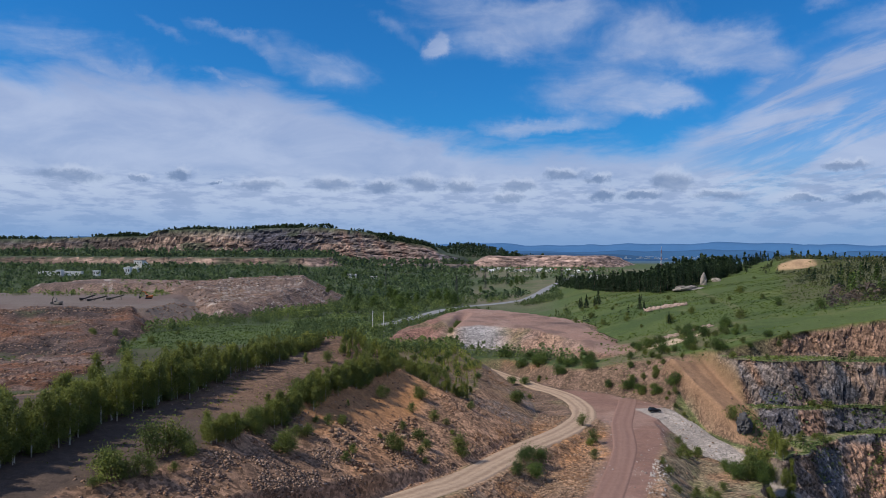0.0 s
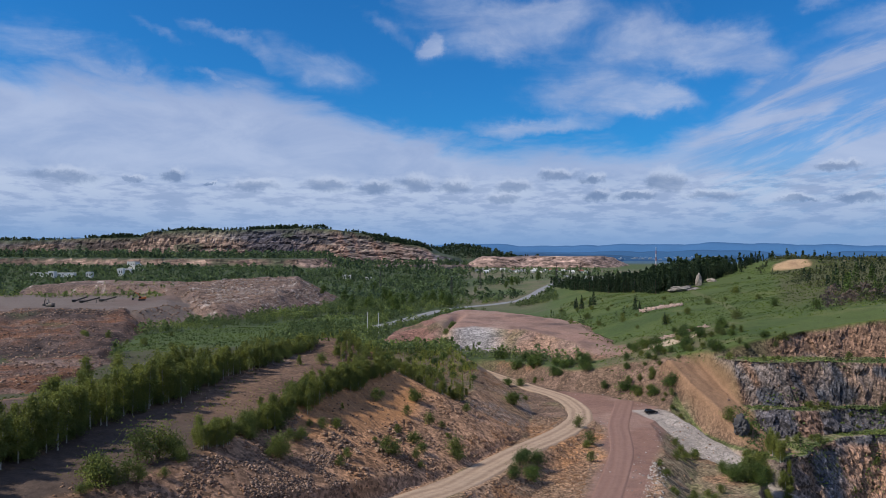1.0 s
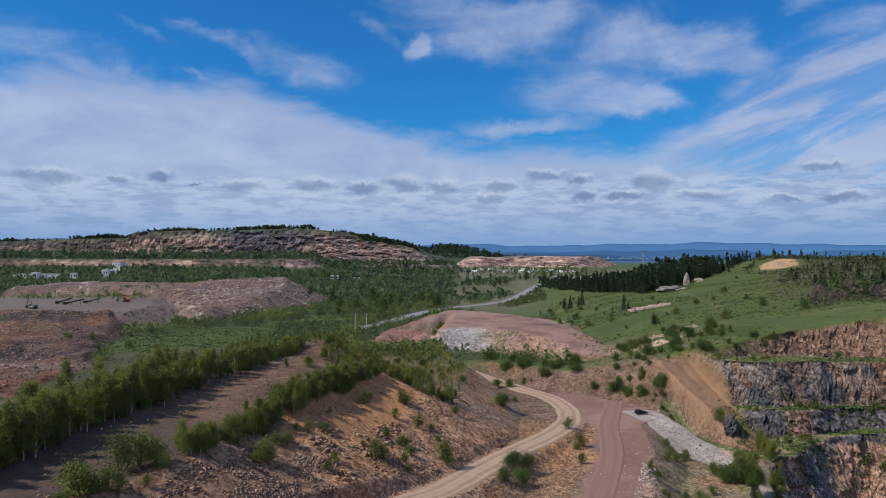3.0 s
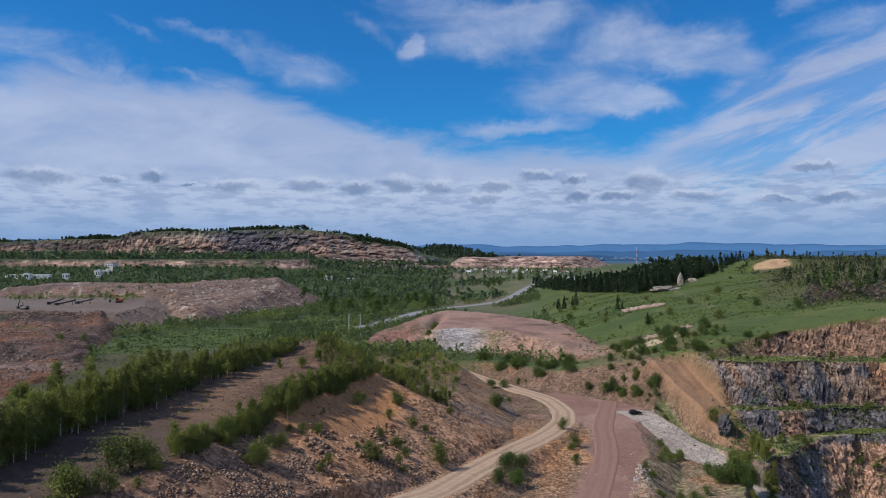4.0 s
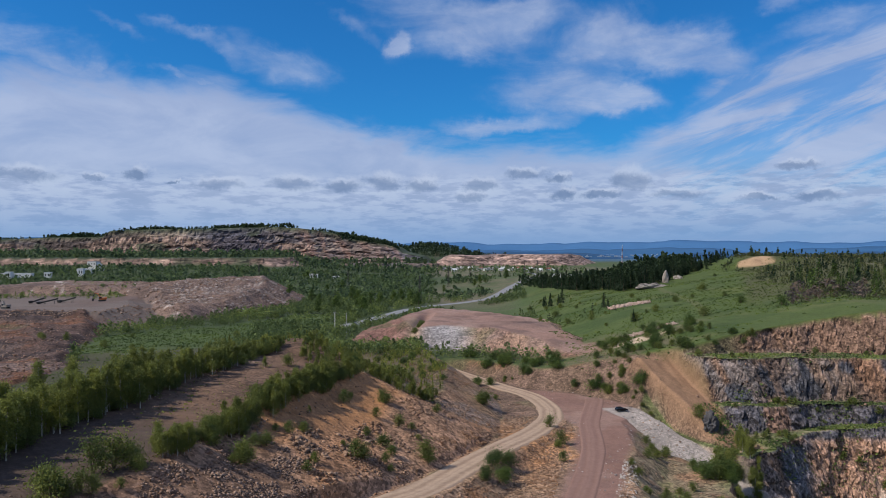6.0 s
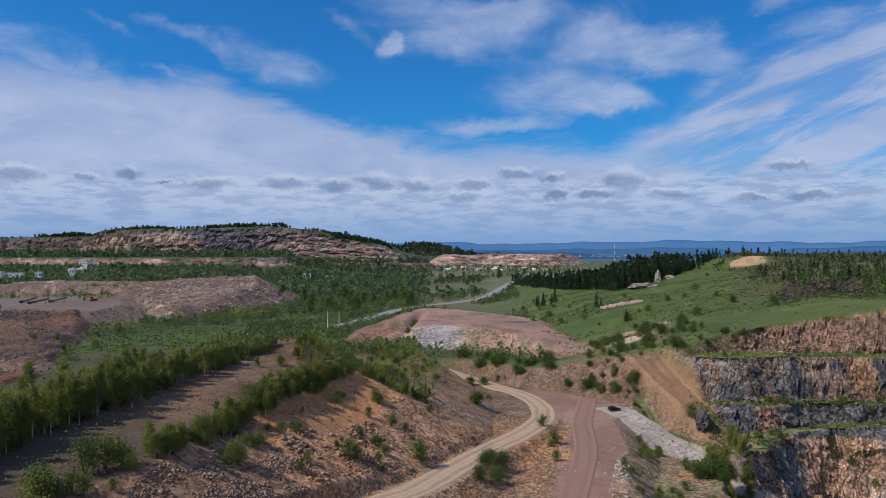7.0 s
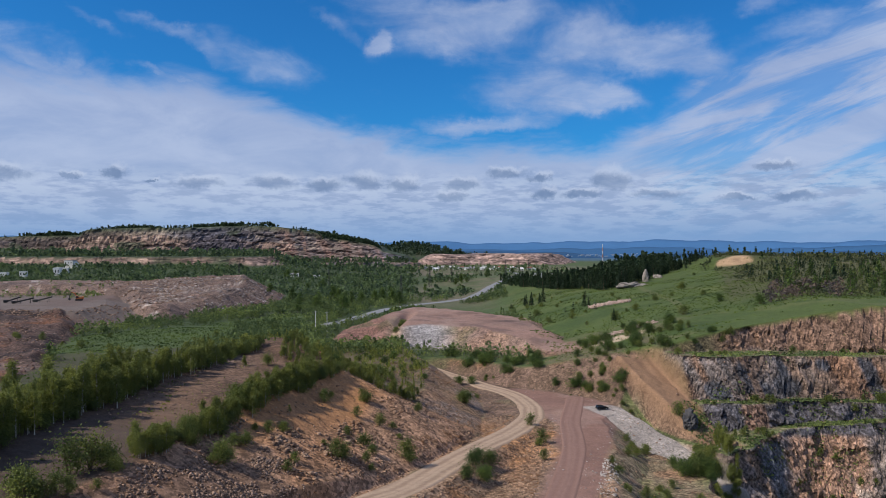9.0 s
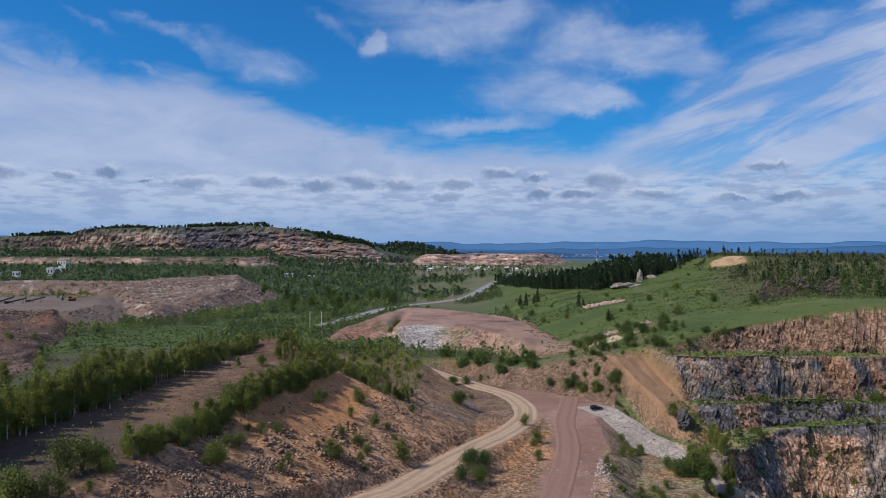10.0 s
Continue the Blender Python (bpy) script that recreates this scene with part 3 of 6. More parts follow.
    run = 16.5 - 0.45 * (289 - y) + 0.35 * w1 - 0.28 * (x - lip) + 0.3 * rough_noise(x + 0.29 * y, y * 0.2, 4, 3, 29)
    f = (1 - step(np.abs(x - lip + 1.6 * w2), 7.0 - 0.03 * (289 - y), 10.5 - 0.04 * (289 - y))) * step(y, 236, 242) * (1 - step(y, 288, 297))
    m["tan"] = f
    z = z + (run - z) * f
    d, level = along(SLIP, x, y)
    east = (x - 73) * 0.89 + (y - 271) * 0.46
    spur = level - np.where(east < 0, 0.06 * d, 1.1 * d) + 0.15 * w1
    f = (1 - step(d, 14.0, 17.0)) * (1 - step(east, 0.4, 2.0)) * step(y + 0.3 * (x - 80), 220, 226) * (1 - step(y, 269, 273))
    m["slip"] = f
    z = z + (spur - z) * f
    m["tan"] = m["tan"] * (1 - m["slip"])
    m["pit"] = step(before - z, 0.1, 1.5) * (1 - m["slip"]) * (1 - m["tan"])
    # roads are levelled into it
    d, level = along(HAUL_LINE, x, y)
    m["haul"] = 1 - step(d, 3.5, 5.0)
    z = z + (level - z) * (1 - step(d, 4.8, 7.5))
    d, level = along(HIGHWAY, x, y)
    z = z + (level + 0.6 - z) * (1 - step(d, 7, 18))
    # the far workings
    crest = np.interp(x, [-3000, -1193, -1041, -888, -868, -736, -615, -523, -475, -455, -371, -295, -219, -143, -113, -90, -36, 0],
                      [88, 90, 97, 99, 114, 119, 119, 123, 123, 126, 122, 113, 90, 80, 71, 57, 44, 16])
    d = outside(FAR_SHELF, x + 20 * rough_noise(x, y, 120, 4, 51), y + 20 * rough_noise(x, y, 120, 4, 52))
    heap = 47 - np.maximum(d, 0) * 0.62
    m["far_shelf"] = step(heap - z, -0.5, 2)
    z = np.maximum(z, heap)
    yy = y + 40 * rough_noise(x, y, 240, 3, 53, 0.4) + 6 * rough_noise(x, y, 60, 2, 54) + 1.5 * np.abs(rough_noise(x, y * 0.3, 16, 3, 55))
    face = step(yy, 1832, 1852) * 0.28 + step(yy, 1878, 1896) * 0.26 + step(yy, 1920, 1938) * 0.24 + step(yy, 1962, 1985) * 0.22
    heap = np.where((x < 10) & (y > 1700), 30 + (crest - 30) * face * (1 - step(y, 2500, 3200)), -99)
    m["far_face"] = step(heap - z, 0, 4)
    m["far_top"] = step(yy, 1965, 1990) * m["far_face"]
    z = np.maximum(z, heap)
    heap = 68 * np.exp(-((x + 20) / 190) ** 2 - ((y - 2900) / 300) ** 2) + 14
    m["wood_hill"] = step(heap - z, 0, 3) * step(y, 2300, 2500)
    z = np.where(y > 2300, np.maximum(z, heap), z)
    d = outside(FAR_MESA, x + 20 * rough_noise(x, y, 90, 4, 61), y + 20 * rough_noise(x, y, 90, 4, 62))
    heap = 46 + 6 * rough_noise(x, y, 110, 4, 63) - np.maximum(d, 0) * 0.45 + 3 * rough_noise(x, y * 0.2, 22, 3, 64) * step(d, -5, 10)
    m["mesa"] = step(heap - z, 0, 3)
    z = np.maximum(z, heap)
    # small lumps on dug ground
    dug = np.clip(m["spoil"] + m["cut"] + m["pit"] + m["mound"] + m["rubble"], 0, 1) * (1 - m["haul"]) * (1 - 0.9 * m["floor"]) * (1 - m["mound_top"])
    z = z + dug * (0.5 * rough_noise(x, y, 6, 3, 71, 0.5))
    m["dug"] = dug
    return z, m


def fractured(u, v, seed):
    """Angular blocks: a random value from 0 to 1 for the block that each point lies in, and how far it is from the joint."""
    iu, iv = np.floor(u).astype(np.int64), np.floor(v).astype(np.int64)
    first, second, value = np.full(u.shape, 9.0), np.full(u.shape, 9.0), np.zeros(u.shape)
    for du in (-1, 0, 1):
        for dv in (-1, 0, 1):
            cu, cv = iu + du, iv + dv
            d = np.hypot(cu + lattice_value(cu, cv, seed) - u, cv + lattice_value(cu, cv, seed + 1) - v)
            near = d < first
            second = np.where(near, first, np.minimum(second, d))
            value = np.where(near, lattice_value(cu, cv, seed + 2), value)
            first = np.where(near, d, first)
    return value, second - first


def zone(outline, x, y, soft=3.0, ragged=4.0, seed=120):
    """One inside an outline with a ragged, soft edge, zero outside."""
    d = outside(outline, x + ragged * rough_noise(x, y, 13, 4, seed), y + ragged * rough_noise(x, y, 13, 4, seed + 7))
    return 1 - step(d, -soft, soft)


# patches of the spoil slope
DARK_SCREE = [(-49, 118), (-47, 133), (-44, 150), (-40, 164), (-36, 158), (-27, 152), (-22, 140), (-30, 112), (-50, 90)]
RUST_SCREE = [(-30, 168), (-20, 181), (-13, 192), (-14, 165), (-24, 147), (-29, 152)]
PINK_SCREE = [(-15, 212), (0, 222), (12, 222), (20, 228), (4, 184), (-8, 160), (-18, 146), (-19, 172)]
ORANGE_SOIL = [(-41, 160), (-33, 194), (-23, 222), (-10, 218), (-13, 194), (-29, 170), (-36, 150)]
CLEARING = [(-210, 432), (-182, 486), (-152, 512), (-137, 545), (-106, 608), (-78, 598), (-72, 491), (-103, 443), (-141, 381), (-180, 370)]


def height(x, y):
    z, _ = land(np.atleast_1d(np.asarray(x, float)), np.atleast_1d(np.asarray(y, float)))
    return z


def blend(base, colour, f):
    return base + (np.asarray(colour) - base) * np.clip(f, 0, 1)[..., None]


def build_ground():
    fine = np.radians(np.arange(-35.5, 35.501, 0.105))
    coarse = np.radians(np.arange(39.5, 321, 4.0))
    ang = np.concatenate([fine, coarse])
    radii = [0.01, 30.0, 60.0]
    r = 78.0
    while r < 4950:
        radii.append(r)
        r *= 1 + (0.0048 if r < 228 else 0.0013 if r < 298 else 0.0018 if r < 330 else 0.0055 if r < 520 else 0.0013 if 1815 < r < 2000 else 0.011 if not 1800 < r < 2260 else 0.003)
    radii = np.array(radii)
    A, R = np.meshgrid(ang, radii)
    x, y = R * np.sin(A), R * np.cos(A)
    z, m = land(x, y)
    # steepness from neighbouring heights
    dr = np.gradient(z, axis=0) / np.maximum(np.gradient(R, axis=0), 1e-3)
    da = np.gradient(z, axis=1) / np.maximum(R * np.abs(np.gradient(A, axis=1)), 1e-3)
    slope = np.hypot(dr, da)
    cliff = step(slope, 0.75, 1.25)
    hard = cliff * step(x, 92, 100) * (1 - step(m["tan"], 0.1, 0.6)) * (1 - step(z, 19.5, 21) * (1 - step(x + 3 * rough_noise(x, y, 9, 3, 152), 113, 122)))
    # blocks and ribs standing out of the rock faces
    lean_x, lean_y = x * dr / R + np.cos(A) * da, y * dr / R - np.sin(A) * da
    ln = np.maximum(np.hypot(lean_x, lean_y), 1e-3)
    face = hard * m["pit"]
    at = face > 0.01
    fx = x[at] + 0.35 * z[at] + 1.6 * rough_noise(x[at], z[at], 7, 3, 138)
    fz = z[at] + 0.2 * x[at] + 1.2 * rough_noise(x[at], z[at], 6, 3, 139)
    slab, slab_gap = fractured(fx / 5.5, fz / 4.2, 130)
    lump, lump_gap = fractured(fx / 1.9 + 3 * slab, fz / 1.2, 133)
    chip, _ = fractured(fx / 0.8, fz / 0.6, 136)
    ribs = np.zeros_like(x)
    ribs[at] = 1.9 * (slab - 0.5) + 0.6 * (lump - 0.5) + 0.3 * (chip - 0.5) - 0.25 * (1 - step(slab_gap, 0.0, 0.12)) - 0.2 * (1 - step(lump_gap, 0.0, 0.15)) + 1.6 * rough_noise(fx, fz * 0.2, 14, 2, 101)
    shade = np.ones_like(x)
    shade[at] = (0.86 + 0.42 * lump) * (0.92 + 0.26 * slab) * (0.90 + 0.26 * chip)
    push = face * ribs
    gx, gy = x - lean_x / ln * push, y - lean_y / ln * push
    # ledges and blocks of the far faces
    beds = (m["far_face"] * (1 - m["far_top"]) + m["mesa"] + m["far_shelf"] * step(slope, 0.2, 0.4) > 0.05)
    bx, bz = x[beds] + 0.3 * y[beds], z[beds] + 5 * rough_noise(x[beds], y[beds], 190, 3, 141)
    bank_block, _ = fractured(bx / 26, bz / 7.0, 142)
    bed_block, _ = fractured(bx / 9 + bank_block, bz / 3.2, 145)
    far_shade = np.ones_like(x)
    far_shade[beds] = (0.66 + 0.68 * bed_block) * (0.78 + 0.44 * bank_block)
    gy[beds] += 9 * (bank_block - 0.5) + 5 * (bed_block - 0.5)
    n_big, n_mid, n_small = rough_noise(x, y, 45, 4, 81), rough_noise(x, y, 11, 4, 82), rough_noise(x, y, 3.2, 3, 83)
    far = rough_noise(x, y, 160, 5, 84)
    w_a, w_b = rough_noise(x, y, 12, 3, 150), rough_noise(x, y, 12, 3, 151)
    c = np.zeros((*x.shape, 3)) + np.array((0.062, 0.088, 0.030))
    c = blend(c, (0.095, 0.085, 0.050), step(n_big + 0.5 * n_mid, 0.1, 0.6) * 0.6)
    c = blend(c, (0.042, 0.060, 0.024), step(y, 330, 380) * step(-x, -60, 20) * 0.8)
    c = blend(c, (0.060, 0.058, 0.030), step(-x, 50, 70) * (1 - step(y, 390, 420)))
    c = blend(c, (0.062, 0.090, 0.026), zone(CLEARING, x, y, 8, 14) * (0.8 + 0.4 * n_mid))
    meadow = step(x - 0.09 * y, 8, 40) * step(y, 230, 300) * (1 - step(y, 800, 1000))
    c = blend(c, (0.067, 0.092, 0.022), meadow * (0.85 + 0.3 * n_big))
    lie = rough_noise(x * 0.35, y, 18, 4, 86)
    c = blend(c, (0.105, 0.115, 0.040), meadow * step(n_big + n_mid + 0.6 * lie, 0.2, 0.8) * 0.7)
    c = blend(c, (0.040, 0.066, 0.017), meadow * step(lie - 0.4 * n_mid + 0.3 * n_small, 0.1, 0.5) * 0.7)
    trail = np.abs(x - (0.24 * y + 40 + 6 * np.sin(y * 0.02)))
    c = blend(c, (0.15, 0.13, 0.07), meadow * (np.exp(-((trail - 1.1) / 0.6) ** 2)) * step(y, 340, 370) * 0.7)
    brow = meadow * (1 - step(x - 0.12 * (y - 300), 105, 140)) * (1 - step(y, 330, 400))
    c = blend(c, (0.13, 0.11, 0.065), brow * step(n_mid + 0.5 * n_big, -0.1, 0.4) * 0.8)
    c = blend(c, (0.075, 0.075, 0.032), step(x - 0.40 * y, 4, 14) * step(y, 345, 400) * (1 - step(y, 900, 1100)) * 0.9)
    c = blend(c, (0.21, 0.155, 0.09), step(x - 0.42 * y, 4, 14) * step(y, 520, 560) * (1 - step(y, 900, 1100)) * step(rough_noise(x * 0.4, y, 22, 3, 116), 0.25, 0.45) * 0.8)
    town = step(y, 600, 760) * (1 - step(y, 1900, 2050)) * step(x, -30, 20) * (1 - step(x - 0.11 * y, -12, 8) * (1 - step(y, 820, 1000)))
    c = blend(c, (0.15, 0.125, 0.085), town * step(far + 0.6 * n_big + 0.3 * n_mid, -0.4, 0.4) * 0.85)
    # dug ground
    pink, purple, dark_soil = (0.21, 0.14, 0.11), (0.125, 0.085, 0.07), (0.074, 0.053, 0.043)
    red, pale, black = (0.215, 0.122, 0.096), (0.42, 0.37, 0.33), (0.062, 0.066, 0.080)
    s = blend(np.zeros_like(c) + np.array((0.305, 0.163, 0.086)), (0.215, 0.126, 0.080), step(n_mid + 0.6 * n_big + 0.03 * (-x - 28), -0.1, 0.5))
    s = blend(s, (0.200, 0.120, 0.078), zone(DARK_SCREE, x, y) * 0.85)
    s = blend(s, (0.305, 0.180, 0.112), zone(PINK_SCREE, x, y, seed=122) * 0.8)
    s = blend(s, (0.29, 0.152, 0.080), zone(RUST_SCREE, x, y, seed=124) * 0.9)
    s = blend(s, (0.385, 0.188, 0.083), zone(ORANGE_SOIL, x, y, seed=126) * (0.8 + 0.3 * n_mid))
    s = blend(s, (0.19, 0.108, 0.068), step(rough_noise(x + 0.5 * y, y * 0.3, 7, 4, 128), 0.15, 0.5) * 0.45)
    s = blend(s, dark_soil, m["spoil_top"] * 0.95 * (1 - 0.85 * step(y + 12 * n_mid, 142, 172)))
    s = blend(s, (0.112, 0.069, 0.047), m["spoil_top"] * step(y + 12 * n_mid, 144, 178) * 0.9)
    s = blend(s, (0.165, 0.135, 0.13), m["spoil_top"] * np.exp(-((x + 60) / 7) ** 2 - ((y - 216) / 9) ** 2) * 0.9)
    c = blend(c, s, m["spoil"])
    c = blend(c, (0.25, 0.15, 0.09), m["shelf"] * 0.9)
    c = blend(c, (0.20, 0.145, 0.11), m["shelf"] * step(x, -6, 2) * step(n_mid, -0.3, 0.2))
    c = blend(c, (0.100, 0.082, 0.048), m["shelf"] * m["shelf_top"] * 0.9)
    k = blend(np.zeros_like(c) + np.array((0.132, 0.086, 0.060)), (0.185, 0.118, 0.088), step(n_mid + 0.4 * n_small, 0.0, 0.5) * 0.8)
    k = blend(k, (0.115, 0.105, 0.052), step(n_big - 0.5 * n_mid, 0.05, 0.45) * 0.7)
    vein = along([(20, 356, 0), (30, 346, 0), (45, 330, 0), (60, 318, 0)], x + 3 * w_a, y + 3 * w_b)[0]
    k = blend(k, (0.29, 0.135, 0.06), (1 - step(vein, 2.0, 6.5)) * step(n_mid + 0.4, 0.0, 0.5) * 0.85)
    c = blend(c, k, m["cut"] * (1 - np.maximum(m["spoil"] * step(z, 2.5, 5.0), m["shelf"])))
    bank = m["cut"] * (1 - step(y, 245, 260)) * step(x, -4 + 0.25 * (y - 160), 2 + 0.25 * (y - 160)) * (1 - m["spoil"])
    c = blend(c, (0.245, 0.155, 0.10), bank * 0.8)
    c = blend(c, (0.30, 0.148, 0.066), bank * np.exp(-((x - 30 - 0.25 * (y - 210)) / 5) ** 2 - ((y - 210) / 22) ** 2) * 0.85)
    c = blend(c, (0.28, 0.145, 0.07), bank * step(n_mid + 0.6 * n_big + 0.4 * n_small, 0.1, 0.5))
    t = blend(np.zeros_like(c) + np.array(pink), red, step(-n_big, -0.3, 0.3) * 0.7)
    t = blend(t, (0.36, 0.275, 0.22), step(n_mid + 0.4 * n_big, 0.0, 0.5) * 0.8)
    c = blend(c, t, m["mound"])
    c = blend(c, (0.248, 0.150, 0.118), m["mound_top"] * 0.9)
    c = blend(c, (0.15, 0.095, 0.078), m["mound_top"] * step(rough_noise(x, y, 15, 4, 117), 0.1, 0.4) * 0.7)
    c = blend(c, (0.17, 0.09, 0.07), m["mound"] * (1 - m["mound_top"]) * (1 - step(x + 2 * n_mid, -17, -11)) * 0.95)
    c = blend(c, (0.22, 0.12, 0.075), m["mound"] * (1 - m["mound_top"]) * step(x, 14, 24) * step(n_mid, -0.2, 0.3) * 0.7)
    c = blend(c, (0.30, 0.20, 0.16), m["mound_top"] * step(rough_noise(x, y * 0.4, 20, 4, 114, 0.6), 0.0, 0.4) * 0.8)
    c = blend(c, (0.10, 0.066, 0.056), m["mound"] * np.exp(-((x - 52) / 14) ** 2 - ((y - 425 + 0.8 * n_mid * 20) / 14) ** 2) * 0.9)
    c = blend(c, (0.08, 0.085, 0.036), m["mound"] * (1 - m["mound_top"]) * step(rough_noise(x, y, 18, 4, 87), 0.25, 0.45) * 0.5)
    c = blend(c, (0.225, 0.208, 0.205), m["mound"] * (1 - m["mound_top"]) * np.exp(-((x - 4) / 13) ** 4) * 0.95)
    c = blend(c, (0.27, 0.19, 0.125), m["mound"] * np.exp(-((x + 13) / 4) ** 2) * (1 - step(y, 450, 480)) * 0.8)
    y1 = blend(np.zeros_like(c) + np.array((0.14, 0.11, 0.095)), purple, step(n_big, 0.0, 0.5))
    c = blend(c, y1, m["yard"])
    r1 = blend(np.zeros_like(c) + np.array((0.100, 0.062, 0.050)), (0.155, 0.068, 0.035), step(n_big + 0.5 * n_mid, 0.0, 0.4) * 0.85)
    r1 = blend(r1, (0.034, 0.024, 0.023), step(-n_big + 0.6 * rough_noise(x, y, 14, 4, 113, 0.7), 0.05, 0.35) * 0.8)
    r1 = blend(r1, (0.15, 0.105, 0.09), step(rough_noise(x, y, 9, 4, 110, 0.7) + 0.3 * n_big, 0.2, 0.4) * 0.75)
    r1 = r1 * 0.8
    r1 = blend(r1, (0.17, 0.12, 0.10), np.exp(-((y - 322 - 0.05 * (x + 250) + 6 * n_big) / 7) ** 2) * 0.85)
    r1 = blend(r1, (0.065, 0.075, 0.03), step(rough_noise(x, y, 60, 3, 85), 0.25, 0.5))
    c = blend(c, r1, m["rubble"])
    l1 = blend(np.zeros_like(c) + np.array(pink) * 0.75, np.array(purple) * 0.95, step(n_big + 0.3 * far, 0.0, 0.5))
    l1 = blend(l1, (0.075, 0.058, 0.055), step(rough_noise(x, y, 14, 4, 111, 0.7), 0.1, 0.4) * 0.7)
    l1 = blend(l1, pale, step(rough_noise(x, y, 12, 4, 112, 0.7) - 0.2 * n_big, 0.25, 0.5) * 0.6)
    c = blend(c, l1, m["left_mound"])
    # pit: tan soil slope, benches with grass, rock faces in vertical streaks
    wavy = rough_noise(x + 0.3 * z, z * 0.5, 6, 4, 91)
    streak = rough_noise(x + 0.4 * z, z * 0.22, 9, 4, 92)
    p = blend(np.zeros_like(c) + np.array((0.185, 0.126, 0.096)), (0.205, 0.114, 0.072), step(streak, -0.1, 0.35))
    p = blend(p, (0.165, 0.142, 0.136), step(-streak + 0.012 * (112 - x), 0.0, 0.35))
    p = blend(p, (0.205, 0.124, 0.086), step(z, 19, 22) * 0.9)
    slate = np.zeros_like(x)
    for cx, cz, wx, wz in ((109, 8, 4.5, 3.5), (120.5, 13, 2.8, 8), (138, 9, 5.5, 4.5), (137, 15, 2.2, 5), (151, 17, 4.2, 3.2), (128, 8, 2.5, 3), (168, 12, 3.5, 12), (177, 12, 4, 14)):
        slate = np.maximum(slate, np.exp(-((x - cx + 0.25 * (z - cz)) / wx) ** 2 - ((z - cz) / wz) ** 2))
    p = blend(p, black, step(slate + 0.35 * wavy, 0.40, 0.62) * (1 - step(z, 19, 20.5)) * 0.9)
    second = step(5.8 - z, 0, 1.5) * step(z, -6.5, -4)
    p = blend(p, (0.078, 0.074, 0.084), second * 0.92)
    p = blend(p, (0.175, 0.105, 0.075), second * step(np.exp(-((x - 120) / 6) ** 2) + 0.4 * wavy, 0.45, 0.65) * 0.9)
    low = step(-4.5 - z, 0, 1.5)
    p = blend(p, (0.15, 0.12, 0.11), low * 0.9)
    p = blend(p, (0.19, 0.125, 0.09), low * step(x + 5 * wavy, 100, 104) * (1 - step(x + 5 * wavy, 111, 115)) * step(streak, -0.2, 0.1) * 0.85)
    p = blend(p, (0.105, 0.108, 0.128), low * step(x + 6 * wavy, 112, 117) * (1 - step(x + 6 * wavy, 122, 128)) * 0.9)
    p = blend(p, (0.30, 0.175, 0.118), low * step(x + 6 * wavy, 123, 129) * (1 - step(x + 5 * wavy, 152, 158)) * 0.9)
    p = blend(p, (0.36, 0.29, 0.25), low * step(x, 126, 132) * step(streak + wavy, 0.25, 0.6) * 0.8)
    p = blend(p, (0.125, 0.105, 0.058), step(z, 19.5, 21) * (1 - step(x + 4 * n_mid, 113, 123)) * 0.9)
    soil = blend(np.zeros_like(c) + np.array((0.185, 0.115, 0.074)), (0.125, 0.110, 0.060), step(n_mid + 0.4 * n_small, -0.1, 0.4))
    p = p + (soil - p) * (0.85 * (1 - step(x + 3 * n_mid, 90, 100)))[..., None]
    g = blend(np.zeros_like(c) + np.array((0.10, 0.115, 0.045)), (0.22, 0.18, 0.12), step(n_mid, 0.1, 0.6))
    p = p + (g - p) * (1 - cliff)[..., None]
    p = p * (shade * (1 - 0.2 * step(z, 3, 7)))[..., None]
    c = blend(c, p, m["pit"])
    side = step(x, 46, 56) * (1 - step(x, 74, 84)) * (1 - step(y, 262, 275)) * (1 - m["floor"])
    c = blend(c, (0.19, 0.14, 0.09), side * 0.9)
    c = blend(c, (0.23, 0.14, 0.085), side * step(n_mid, 0.0, 0.4))
    c = blend(c, (0.10, 0.11, 0.04), side * step(-n_mid, 0.1, 0.4))
    c = blend(c, (0.262, 0.155, 0.093), m["tan"])
    c = blend(c, (0.205, 0.120, 0.072), m["tan"] * step(rough_noise(x * 1.6 + 0.46 * y, y * 0.3, 6, 4, 129), 0.0, 0.6) * 0.5)
    c = blend(c, (0.33, 0.285, 0.255), m["slip"])
    c = blend(c, red, m["floor"] * 0.95 * (1 - m["slip"]))
    c = blend(c, (0.275, 0.178, 0.145), m["floor"] * (1 - m["slip"]) * step(rough_noise(x, y, 10, 4, 154), 0.05, 0.5) * 0.6)
    c = blend(c, (0.165, 0.098, 0.080), m["floor"] * (1 - m["slip"]) * step(rough_noise(x, y, 7, 4, 155), 0.2, 0.5) * 0.5)
    c = blend(c, (0.37, 0.26, 0.185), m["floor"] * np.exp(-((x - 45) / 6) ** 2 - ((y - 262) / 9) ** 2) * step(w_a, -0.6, 0.3) * 0.8)
    # far workings
    band = rough_noise(x * 0.25, z * 6, 60, 4, 94)
    f = blend(np.zeros_like(c) + np.array((0.185, 0.138, 0.120)), (0.135, 0.112, 0.112), step(band + far, -0.05, 0.4))
    f = blend(f, (0.33, 0.25, 0.185), step(-band + 0.6 * far - 0.25 + 0.6 * np.exp(-((x + 690) / 110) ** 2), 0.2, 0.5) * 0.8)
    f = blend(f, (0.13, 0.13, 0.16), step(rough_noise(x, y, 320, 3, 95) + np.exp(-((x + 520) / 130) ** 2) * 0.5, 0.25, 0.55) * 0.8)
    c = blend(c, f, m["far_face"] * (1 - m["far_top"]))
    c = blend(c, (0.045, 0.06, 0.03), m["far_top"])
